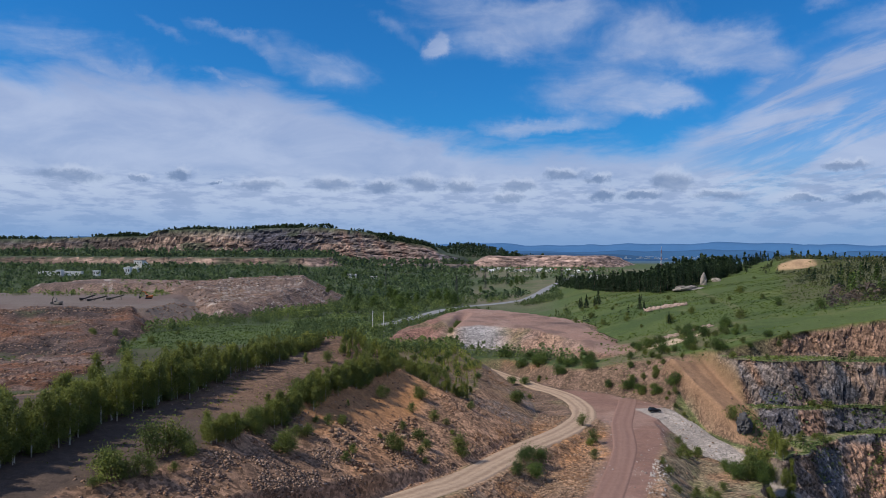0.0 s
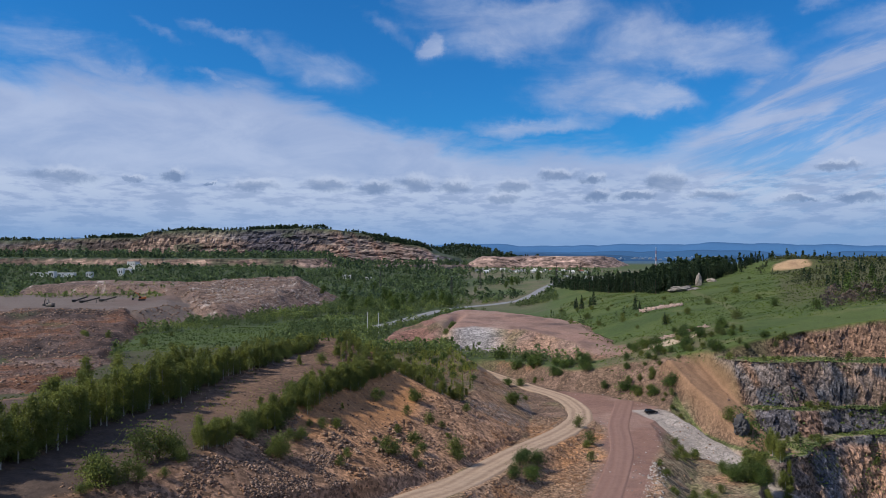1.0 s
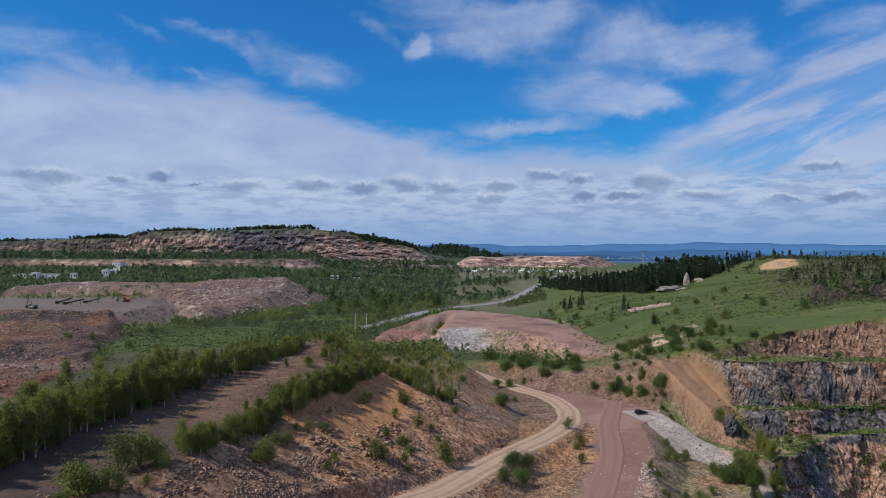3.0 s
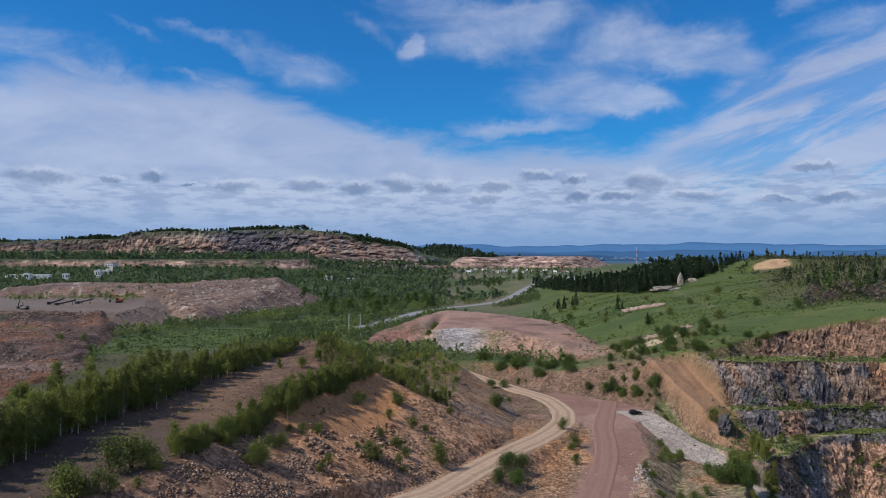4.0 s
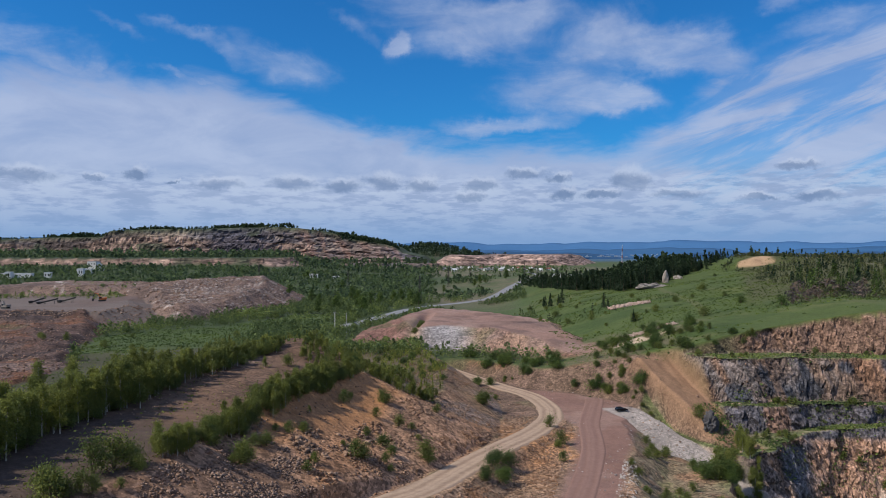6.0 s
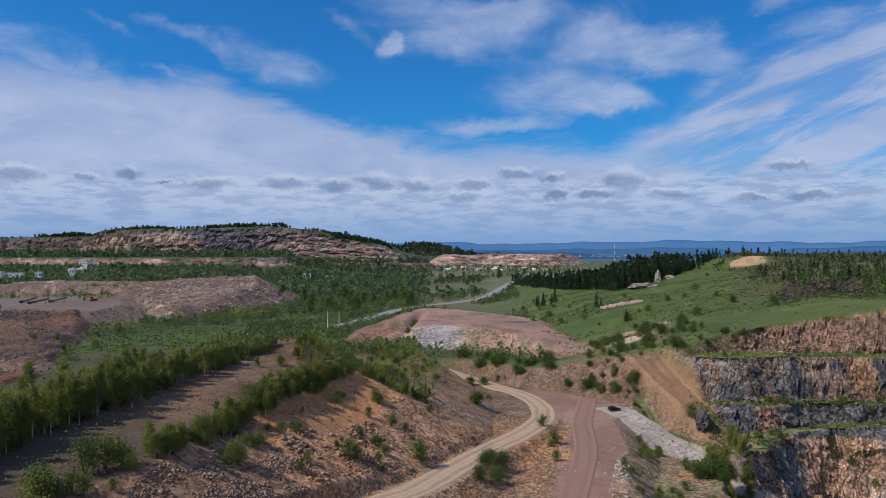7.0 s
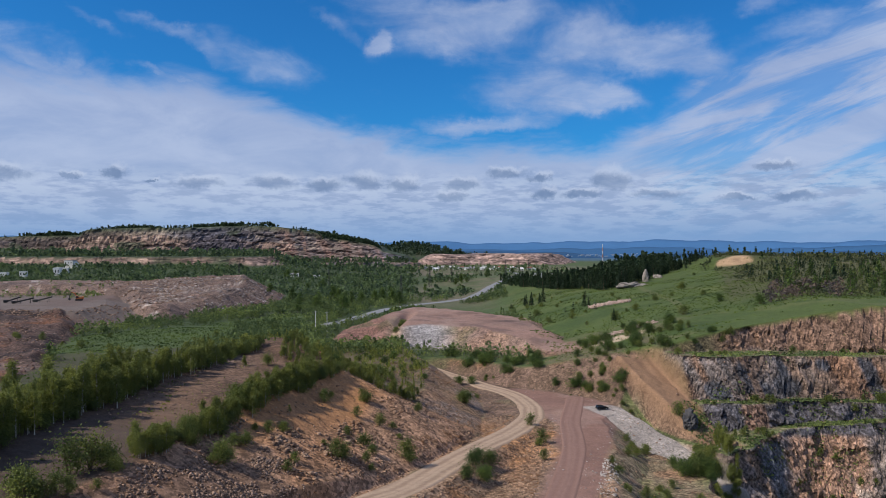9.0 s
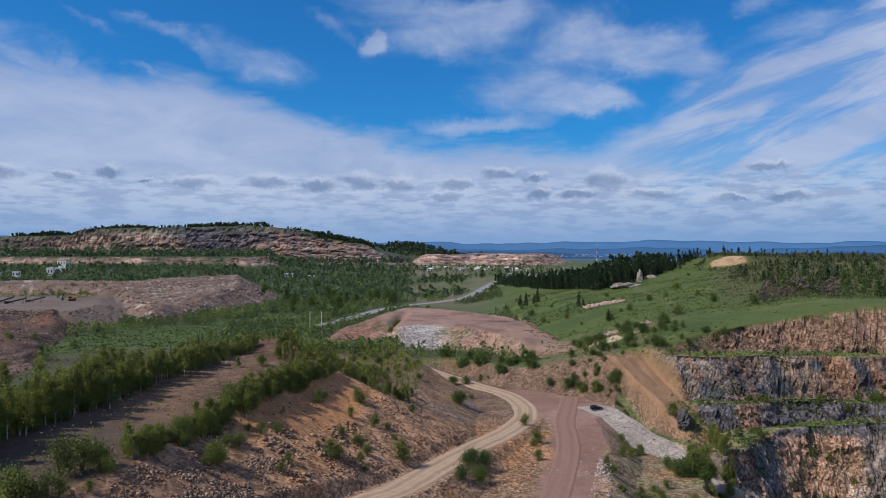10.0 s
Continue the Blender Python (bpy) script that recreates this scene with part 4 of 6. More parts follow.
    c = blend(c, (0.045, 0.06, 0.03), m["far_shelf"])
    c = blend(c, (0.30, 0.20, 0.155), m["far_shelf"] * step(slope, 0.2, 0.4))
    c = blend(c, (0.04, 0.055, 0.028), m["wood_hill"])
    f = blend(np.zeros_like(c) + np.array((0.30, 0.205, 0.17)), (0.19, 0.14, 0.125), step(band + far, 0.1, 0.5))
    c = blend(c, f, m["mesa"])
    rock_far = np.clip(m["far_face"] * (1 - m["far_top"]) + m["mesa"] + m["far_shelf"] * step(slope, 0.2, 0.4), 0, 1)
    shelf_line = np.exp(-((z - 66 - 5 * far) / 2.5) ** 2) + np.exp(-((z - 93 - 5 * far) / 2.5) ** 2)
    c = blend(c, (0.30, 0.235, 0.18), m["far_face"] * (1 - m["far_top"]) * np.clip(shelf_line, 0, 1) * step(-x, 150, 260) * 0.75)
    c = blend(c, (0.085, 0.082, 0.105), m["far_face"] * (1 - m["far_top"]) * np.exp(-((x + 505 + 0.8 * (z - 80)) / 85) ** 4) * step(far + 0.5 * n_big, -0.7, -0.2) * 0.85)
    runs = rough_noise(x + 0.7 * z, z * 0.15, 16, 4, 88)
    c = blend(c, (0.26, 0.155, 0.12), m["far_face"] * (1 - m["far_top"]) * step(x, -420, -330) * step(runs, -0.1, 0.4) * 0.7)
    ledge = rough_noise(x * 0.3, z * 3.0, 30, 4, 97) + 0.7 * rough_noise(x, z * 1.5, 22, 4, 98)
    layer = np.sin(z * 0.5 + 7.0 * rough_noise(x, z, 160, 4, 118))
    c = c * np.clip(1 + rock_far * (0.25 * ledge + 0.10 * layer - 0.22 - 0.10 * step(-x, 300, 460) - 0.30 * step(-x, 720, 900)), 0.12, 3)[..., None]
    c = c * far_shade[..., None]
    c = blend(c, (0.05, 0.06, 0.035), rock_far * step(rough_noise(x, z * 2, 70, 4, 99), 0.3, 0.5) * 0.8)
    # distance haze put into the tint: the farthest ground turns blue
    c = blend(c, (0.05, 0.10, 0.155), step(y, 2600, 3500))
    # sandy scar on the hill beyond the meadow
    scar = (1 - step(np.hypot((x - 259) / 15, (y - 593) / 11) + 0.25 * n_mid, 0.8, 1.1))
    c = blend(c, (0.40, 0.265, 0.155), scar)
    c = blend(c, (0.25, 0.16, 0.10), scar * step(rough_noise(x, y * 0.5, 9, 3, 153), 0.1, 0.4) * 0.7)
    patch = (1 - step(np.hypot((x - 91) / 14, (y - 330) / 7) + 0.4 * n_mid, 0.7, 1.0))
    c = blend(c, (0.40, 0.31, 0.22), patch)
    nr, na = x.shape
    idx = np.arange(nr * na).reshape(nr, na)
    nxt = np.roll(idx, -1, axis=1)
    faces = np.stack([idx[:-1], nxt[:-1], nxt[1:], idx[1:]], -1).reshape(-1, 4)
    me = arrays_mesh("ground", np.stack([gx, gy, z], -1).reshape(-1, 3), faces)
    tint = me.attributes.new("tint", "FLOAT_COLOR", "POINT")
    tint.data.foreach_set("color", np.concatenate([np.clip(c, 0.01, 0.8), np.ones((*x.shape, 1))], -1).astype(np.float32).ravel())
    grit = me.attributes.new("grit", "FLOAT", "POINT")
    gr = np.clip(m["dug"] * (1 - 0.8 * m["spoil_top"] * m["spoil"] * (1 - 0.6 * step(y, 150, 185))) * (1 - 0.8 * m["mound_top"]) * (1 - 0.9 * m["tan"]) * (1 - 0.25 * m["cut"] * step(y, 255, 270)) * (1 - 0.7 * zone(ORANGE_SOIL, x, y, seed=126)) + m["left_mound"] + m["far_face"] * 0.5, 0, 1) * (1 - m["haul"]) * (1 - 0.7 * m["floor"]) * (1 - 0.6 * m["slip"])
    grit.data.foreach_set("value", gr.astype(np.float32).ravel())
    strata = me.attributes.new("strata", "FLOAT", "POINT")
    strata.data.foreach_set("value", rock_far.astype(np.float32).ravel())
    craggy = (hard * m["pit"] > 0.4) | (m["far_face"] + m["mesa"] + m["far_shelf"] > 0.5) & (slope > 0.2)
    me.polygons.foreach_set("use_smooth", ~craggy[:-1].ravel())
    rocky = me.attributes.new("rocky", "FLOAT", "POINT")
    rocky.data.foreach_set("value", (hard * m["pit"]).astype(np.float32).ravel())
    return tagged(put("ground", me, GROUND), "hilly ground of red quarry spoil, rock benches and green meadow", "ground", kind="structure")


ground = build_ground()
# ---- roads ----
def ribbon(name, line, half, mat, label, lift=0.12, lanes=7, sag=0.05):
    """A worn road that follows a line: two wheel tracks pressed in, edges dipping into the ground."""
    pts = np.array(line, float)
    seg = np.concatenate([[0], np.cumsum(np.hypot(*np.diff(pts[:, :2], axis=0).T))])
    n = int(seg[-1] / 2.5)
    s = np.linspace(0, seg[-1], n)
    cx, cy, cz = (np.interp(s, seg, pts[:, i]) for i in range(3))
    for a in (cx, cy, cz):
        a[2:-2] = np.convolve(a, np.ones(5) / 5, "valid")
        a[2:-2] = np.convolve(a, np.ones(5) / 5, "valid")
    dx, dy = np.gradient(cx), np.gradient(cy)
    ln = np.hypot(dx, dy)
    nx, ny = dy / ln, -dx / ln
    cols = []
    across = np.linspace(-1, 1, lanes)
    for k in across:
        e = half * k * (1 + 0.10 * rough_noise(s, s * 0 + 31 * k, 14, 3, 5)) if abs(k) > 0.9 else half * k + 0 * s
        z = cz + lift - sag * (math.cos(k * math.pi * 2) < -0.3) - (0.35 if abs(k) > 0.9 else 0) + 0.04 * rough_noise(s, s * 0 + 9 * k, 5, 3, 6)
        cols.append(np.stack([cx + nx * e, cy + ny * e, z], -1))
    v = np.stack(cols, 1)
    idx = np.arange(n * lanes).reshape(n, lanes)
    f = np.stack([idx[:-1, :-1], idx[:-1, 1:], idx[1:, 1:], idx[1:, :-1]], -1).reshape(-1, 4)
    me = arrays_mesh(name, v.reshape(-1, 3), f)
    me.polygons.foreach_set("use_smooth", np.ones(len(me.polygons), dtype=bool))
    wear = me.attributes.new("across", "FLOAT", "POINT")
    wear.data.foreach_set("value", np.tile(across, n).astype(np.float32))
    return tagged(put(name, me, mat), label, "road", kind="structure")


RED_LINE = [(62, 288, 2), (57, 268, 2), (51, 246, 2), (46, 214, 2), (40, 193, 2), (34, 174, 2), (20, 125, 2), (2, 60, 2)]
ribbon("haul_road", HAUL_LINE, 4.8, HAUL, "pale packed dirt haul road with wheel tracks", 0.15, 17)
ribbon("quarry_track", RED_LINE, 3.8, RED_DIRT, "red packed dirt track leading to the junction", 0.15, 17)
ribbon("road", HIGHWAY, 6.0, ASPHALT, "grey asphalt country road curving through woods", 0.75, 9, 0.0)

# ---- plants ----


def leaf_quads(centres, size, rng, flat=0.0):
    """Leaf clumps: one bent quad at each centre, turned at random."""
    n = len(centres)
    a = rng.normal(size=(n, 3))
    a[:, 2] *= 1 - flat
    a /= np.linalg.norm(a, axis=1, keepdims=True)
    b = np.cross(a, rng.normal(size=(n, 3)))
    b /= np.linalg.norm(b, axis=1, keepdims=True)
    sz = (size * (0.6 + 0.8 * rng.random(n)))[:, None]
    nrm = np.cross(a, b)
    v = np.stack([centres - a * sz * 0.5, centres + b * sz * 0.36 + nrm * sz * 0.12, centres + a * sz * 0.5, centres - b * sz * 0.36 + nrm * sz * 0.12], 1)
    return v.reshape(-1, 3), np.arange(4 * n).reshape(n, 4)


def limbs(bm, tall, spread, count, rng, radius, first=0.25, up=0.7):
    """A leaning tapered trunk with limbs; returns the points where leaves gather."""
    lean = rng.normal(size=2) * 0.03 * tall
    stem = [(lean[0] * t * t, lean[1] * t * t, -0.4 + (tall + 0.4) * t) for t in np.linspace(0, 1, 6)]
    bole = tube(bm, stem, [radius * (1 - 0.85 * t) for t in np.linspace(0, 1, 6)], 6)
    tips = []
    for i in range(count):
        t = first + (0.95 - first) * (i + rng.random()) / count
        base = Vector((lean[0] * t * t, lean[1] * t * t, -0.4 + (tall + 0.4) * t))
        a = rng.random() * 2 * math.pi
        long = spread * (1.15 - t) * (0.7 + 0.5 * rng.random())
        end = base + Vector((math.cos(a) * long, math.sin(a) * long, long * up))
        mid = (base + end) / 2 + Vector((0, 0, 0.08 * long))
        twig = tube(bm, [base, mid, end], [radius * 0.35, radius * 0.22, radius * 0.06], 4)
        bm.faces.new((twig[0][0], twig[0][1], bole[min(5, int(t * 5 + 0.5))][i % 6]))
        tips.extend([base.lerp(end, k) for k in (0.45, 0.75, 1.0)])
    tips.append(Vector(stem[-1]))
    return np.array([tuple(p) for p in tips])


def broadleaf(name, tall, spread, leaves, leaf, bark, green, label, category, seed, count=11, first=0.25, up=0.7, puffy=0.55, stems=1):
    rng = np.random.default_rng(seed)
    ob = thing(name, label, category)
    bm = bmesh.new()
    tips = []
    for k in range(stems):
        before = len(bm.verts)
        root = None if k == 0 else bm.verts[:][0]
        t = limbs(bm, tall * (1 - 0.25 * rng.random() * (k > 0)), spread, count, rng, 0.012 * tall + 0.03, first, up)
        if stems > 1:
            a, off = rng.random() * 6.3, 0.35 * spread * rng.random()
            shift = np.array([math.cos(a) * off, math.sin(a) * off, 0])
            bm.verts.ensure_lookup_table()
            for vtx in bm.verts[before:]:
                vtx.co += Vector(shift) * (0.3 + vtx.co.z / tall)
            t = t + shift * (0.3 + t[:, 2:3] / tall)
        if root:
            bm.verts.ensure_lookup_table()
            bm.faces.new((root, bm.verts[before], bm.verts[before + 1]))
        tips.append(t)
    tips = np.concatenate(tips)
    part("trunk", bm, bark, ob)
    pick = tips[rng.integers(0, len(tips), leaves)]
    cloud = pick + rng.normal(size=(leaves, 3)) * spread * puffy * np.array((0.5, 0.5, 0.42)) * (0.5 + rng.random((leaves, 1)))
    cloud[:, 2] = np.clip(cloud[:, 2], 0.12 * tall * rng.random(leaves), None)
    v, f = leaf_quads(cloud, leaf, rng)
    put("crown", arrays_mesh("crown", v, f), green, ob)
    return ob


def conifer_leaves(tall, wide, rng, tiers, sprays, size):
    c = []
    for i in range(tiers):
        t = (i + 0.5) / tiers
        r = wide * (1 - t) ** 0.85 * (0.8 + 0.4 * rng.random())
        k = max(4, int(sprays * (1 - 0.6 * t)))
        a = rng.random(k) * 2 * math.pi
        q = r * np.sqrt(rng.random(k)) * (0.7 + 0.4 * rng.random(k))
        c.append(np.stack([np.cos(a) * q, np.sin(a) * q, tall * (0.08 + 0.92 * t) - 0.35 * q + rng.normal(size=k) * 0.1], -1))
    return leaf_quads(np.concatenate(c), size, rng, 0.45)


def conifer(name, tall, wide, label, seed, sprays=34, size=0.9, green=None):
    rng = np.random.default_rng(seed)
    ob = thing(name, label, "tree")
    bm = bmesh.new()
    tube(bm, [(0, 0, -0.5), (0, 0, tall * 0.5), (0, 0, tall * 0.98)], [0.018 * tall, 0.011 * tall, 0.02], 6)
    part("trunk", bm, BARK, ob)
    v, f = conifer_leaves(tall, wide, rng, int(tall * 1.1), sprays, size)
    put("crown", arrays_mesh("crown", v, f), green or NEEDLE, ob)
    return ob


def plant(models, spots, group, rng, low=0.8, high=1.25):
    """Stands the models and their copies on the ground at the spots (x, y[, scale])."""
    spots = np.asarray(spots, float)
    zs = height(spots[:, 0], spots[:, 1])
    used = set()
    for i, (p, z) in enumerate(zip(spots, zs)):
        ob = models[rng.integers(len(models))] if i >= len(models) else models[i]
        k = (low + (high - low) * rng.random()) * (p[2] if len(p) > 2 else 1.0)
        m = pose(p[0], p[1], z, 0, 0, rng.random() * 360)
        if ob.name in used:
            ob = copy_thing(ob, m)
        used.add(ob.name)
        ob["group"] = group
        ob.matrix_basis = m @ Matrix.Diagonal((k * (0.9 + 0.2 * rng.random()), k * (0.9 + 0.2 * rng.random()), k, 1))


def strip(line, n, wide, rng):
    """Random spots along a line of (x, y), up to wide metres to each side."""
    pts = np.array(line, float)
    seg = np.concatenate([[0], np.cumsum(np.hypot(*np.diff(pts, axis=0).T))])
    s = rng.random(n) * seg[-1]
    x, y = np.interp(s, seg, pts[:, 0]), np.interp(s, seg, pts[:, 1])
    return np.stack([x + rng.normal(size=n) * wide * 0.6, y + rng.normal(size=n) * wide * 0.6], -1)


def field(x0, x1, y0, y1, n, rng, keep=None):
    p = np.stack([x0 + (x1 - x0) * rng.random(n), y0 + (y1 - y0) * rng.random(n)], -1)
    return p if keep is None else p[keep(p[:, 0], p[:, 1])]


birches = [broadleaf("birch_tree", 5.0 + 0.45 * k, 1.1, 2300, 0.21, BIRCH_BARK, BIRCH_LEAF, "young birch with pale trunk and light green leaves", "tree", 100 + k, 15, 0.16, 1.1, 0.55) for k in range(6)]
saplings = [broadleaf("birch_sapling", 4.6 + 0.5 * k, 1.2, 1900, 0.22, BIRCH_BARK, BIRCH_LEAF, "slender birch sapling on stony spoil", "tree", 150 + k, 13, 0.12, 1.0, 0.55) for k in range(3)]
bushes = [broadleaf("bush", 2.4 + 0.3 * k, 1.6, 1500, 0.22, BARK, BUSH_LEAF, "leafy green bush growing on stony spoil", "bush", 200 + k, 7, 0.1, 0.7, 0.6, 4) for k in range(5)]
shrubs = [broadleaf("shrub", 2.4 + 0.3 * k, 1.6, 1300, 0.24, BARK, BUSH_LEAF, "low green shrub on grassy quarry ground", "bush", 250 + k, 7, 0.1, 0.7, 0.6, 4) for k in range(5)]
alders = [broadleaf("round_bush", 3.6 + 0.4 * k, 2.4, 1900, 0.30, BARK, DARK_LEAF, "dense dark green bush beside the dirt road", "bush", 300 + k, 8, 0.1, 0.6, 0.6, 4) for k in range(4)]
spruces = [conifer("spruce_tree", 15.0 + 1.5 * k, 3.8 + 0.25 * k, "tall dark spruce at the edge of the meadow", 400 + k, 40, 1.1) for k in range(5)]
pines = [conifer("young_pine", 4.0 + 0.5 * k, 1.3, "young dark conifer among shrubs on the spoil shelf", 500 + k, 26, 0.5) for k in range(3)]

BIRCH_ROW = [(-76, 90), (-71, 118), (-70, 134), (-67, 148), (-64, 163), (-62, 178), (-59, 191), (-55, 211), (-49, 234)]
BUSH_ROW = [(-59, 104), (-51, 113), (-47, 130), (-42, 155), (-36, 182), (-29, 204), (-23, 220)]
rng = np.random.default_rng(1)
row = strip(BIRCH_ROW, 860, 1.0, rng)
row[:, 0] -= np.abs(rng.normal(size=860)) * 5.5 - 1.0
row = row[rng.random(860) < 1 - 0.45 * step(row[:, 1], 180, 225)]
back = row[262:]
row = row[:262]
plant(birches, np.concatenate([row, 1.22 - 0.55 * step(row[:, 1:], 140, 230)], 1), "birches along the spoil ridge", rng, 0.6, 1.25)
plant(bushes, strip(BIRCH_ROW, 130, 2.0, rng) - np.array((1.5, 0.0)), "undergrowth below the birches", rng, 0.5, 1.1)
plant(bushes, np.concatenate([strip(BUSH_ROW, 60, 1.6, rng), field(-45, 2, 130, 235, 42, rng, lambda x, y: along(HAUL_LINE, x, y)[0] > 7.5)]), "bushes on the spoil slope", rng, 0.4, 1.15)
plant(bushes, [(-26, 173, 1.5), (-25, 175, 1.3), (-33, 161, 1.1), (-32, 174, 0.8), (-15, 209, 1.2), (-14, 207, 1.2), (-13, 181, 1.1), (-3, 183, 1.3), (-2, 182, 1.1), (-18, 165, 1.1), (-16, 166, 1.0),
               (-37, 142, 1.3), (-36, 141, 1.2), (17, 261, 1.6), (16, 260, 1.4), (37, 239, 1.0), (37, 220, 1.1), (36, 217, 0.9), (35, 203, 0.8), (-30, 168, 0.7), (-10, 196, 0.8)], "large bushes on the spoil slope", rng, 0.9, 1.1)
plant(saplings, np.concatenate([field(-60, -30, 168, 250, 40, rng, lambda x, y: rough_noise(x, y, 14, 2, 214) > 0.0), [(-60, 206), (-58, 210)]]), "saplings on the hillock", rng, 0.25, 0.6)
plant(bushes, [(-49, 144, 1.5), (-47, 146, 1.6), (-47, 142, 1.4), (-50, 141, 1.2), (-45, 147, 1.3), (-53, 122, 1.5), (-51, 124, 1.3), (-55, 119, 1.4), (-58, 111, 1.4), (-56, 108, 1.3), (-41, 170, 1.4), (-40, 167, 1.2)], "large bushes along the edge of the spoil", rng, 0.95, 1.2)
row = strip(BUSH_ROW[2:], 230, 1.8, rng)
plant(saplings, row[rough_noise(row[:, 0], row[:, 1], 11, 2, 208) > -0.30], "young birches along the edge of the spoil", rng, 0.5, 1.05)
plant(saplings, np.concatenate([field(-42, -14, 222, 262, 90, rng), strip([(-22, 222), (-6, 224), (1, 240)], 30, 2.5, rng)]), "young birches on the shelf", rng, 0.45, 0.8)
plant(shrubs[:3] + alders[:2], field(-66, 4, 222, 365, 220, rng, lambda x, y: outside(SHELF, x, y) < -1), "shrubs on the shelf", rng, 0.3, 0.85)
plant(shrubs, field(18, 92, 286, 352, 80, rng, lambda x, y: (land(x, y)[1]["cut"] > 0.5) & (outside(RED_FLOOR, x, y) > 3) & (along(HAUL_LINE, x, y)[0] > 7) & (land(x, y)[1]["tan"] < 0.2) & (rough_noise(x, y, 15, 2, 215) > -0.1)), "shrubs on the bank behind the junction", rng, 0.3, 0.8)
plant(alders, np.concatenate([field(14, 78, 304, 345, 14, rng), [(17, 362), (15, 364), (19, 360), (28, 349), (35, 347), (33, 346), (44, 325), (46, 326), (43, 322), (38, 321), (40, 319), (25, 341), (23, 342), (52, 314), (50, 316), (57, 304), (63, 297), (65, 296), (67, 293), (79, 281), (78, 283), (73, 285), (67, 307), (30, 338), (33, 336)], field(74, 86, 202, 216, 8, rng)]), "round bushes by the road", rng, 0.6, 1.1)
def wood_edge(x):
    return np.interp(x, [104, 112, 130, 149, 165, 191, 240, 300], [780, 690, 600, 535, 560, 600, 630, 665]) + 6 * np.sin(x * 0.3)


def spruce_belt(x, y):
    return (y > wood_edge(x)) & (y < wood_edge(x) + 38) & (x > 106) & (x < 0.392 * y)



belt = field(106, 280, 520, 800, 1500, rng, spruce_belt)[:290]
plant(spruces, np.concatenate([belt, (1 - 0.5 * step(belt[:, :1] / belt[:, 1:], 0.27, 0.39))], 1), "spruces behind the meadow", rng, 0.62, 0.95)
# meadow shrubs, the brow over the pit, the benches and the pit bottom
plant(shrubs[:2] + pines[:1], [(150, 330), (154, 331), (152, 363), (103, 382), (119, 400), (107, 440), (73, 480), (75, 486), (80, 492), (140, 430), (165, 420), (128, 352), (170, 470), (133, 500), (118, 520), (100, 470), (96, 455)], "meadow shrubs", rng, 0.9, 1.7)
plant(alders, [(17, 186), (15, 183), (18, 188), (13, 180), (16, 190), (12, 177), (19, 192), (14, 186), (17, 182)], "bushes below the haul road", rng, 0.7, 1.0)
plant(alders, [(160, 346), (157, 352), (158, 349), (161, 342), (162, 344), (156, 376)], "round bushes in the meadow", rng, 0.8, 1.0)
plant(spruces, [(85, 581, 0.5), (87, 560, 0.62), (84, 566, 0.55), (92, 552, 0.4), (96, 560, 0.6), (108, 462, 0.35), (107, 470, 0.45), (102, 380, 0.32)], "dark conifers standing in the meadow", rng, 0.95, 1.1)
plant(shrubs, field(60, 230, 330, 600, 34, rng, lambda x, y: (x > 0.14 * y) & (x < 0.38 * y)), "small meadow shrubs", rng, 0.3, 0.9)
plant(alders + shrubs, np.concatenate([field(74, 118, 300, 352, 60, rng, lambda x, y: rough_noise(x, y, 18, 3, 77) > -0.15), [(98, 287), (97, 289), (99, 278), (108, 285), (106, 287), (116, 289), (120, 287), (122, 288), (124, 288), (118, 290)]]), "bushes on the brow above the pit", rng, 0.5, 1.1)
plant(shrubs + pines, np.concatenate([field(104, 190, 274, 281, 22, rng), field(104, 180, 259, 265, 40, rng), field(96, 175, 243, 256, 60, rng)]), "shrubs on the pit benches", rng, 0.4, 0.9)
plant(shrubs, [(149, 261), (151, 260), (154, 261), (153, 259), (90, 255), (91, 254), (86, 218), (81, 210), (88, 220), (79, 208), (84, 214), (93, 229), (94, 233)], "tall bushes in the pit", rng, 1.3, 1.9)
plant(birches[:3], np.concatenate([field(82, 97, 200, 218, 30, rng), strip([(96, 220), (99, 230), (99, 240)], 16, 1.5, rng)]), "birches in the pit corner", rng, 0.9, 1.3)
plant(shrubs, field(50, 72, 170, 236, 45, rng, lambda x, y: (outside(RED_FLOOR, x, y) > 2.5) & (land(x, y)[1]["slip"] < 0.1)), "bushes on the bank below the track", rng, 0.4, 0.9)
pines_tall = [conifer("pine_tree", 9.0 + k, 2.6, "dark pine on the hill beyond the meadow", 600 + k, 24, 1.0, DARK_LEAF) for k in range(3)]
plant(pines_tall, field(165, 300, 345, 460, 60, rng, lambda x, y: x > 0.49 * y), "pines at the foot of the hill", rng, 0.7, 1.1)


def hill_side(x, y):
    return x > np.interp(y, [330, 440, 560, 600], [0.475, 0.46, 0.412, 0.40]) * y + 7 * np.sin(y * 0.05)


plant(shrubs + pines, field(58, 150, 430, 620, 90, rng, lambda x, y: (x > 0.125 * y) & (x < 0.25 * y) & (rough_noise(x, y, 35, 3, 78) > 0.0)), "shrubs on the lower meadow", rng, 0.5, 1.3)
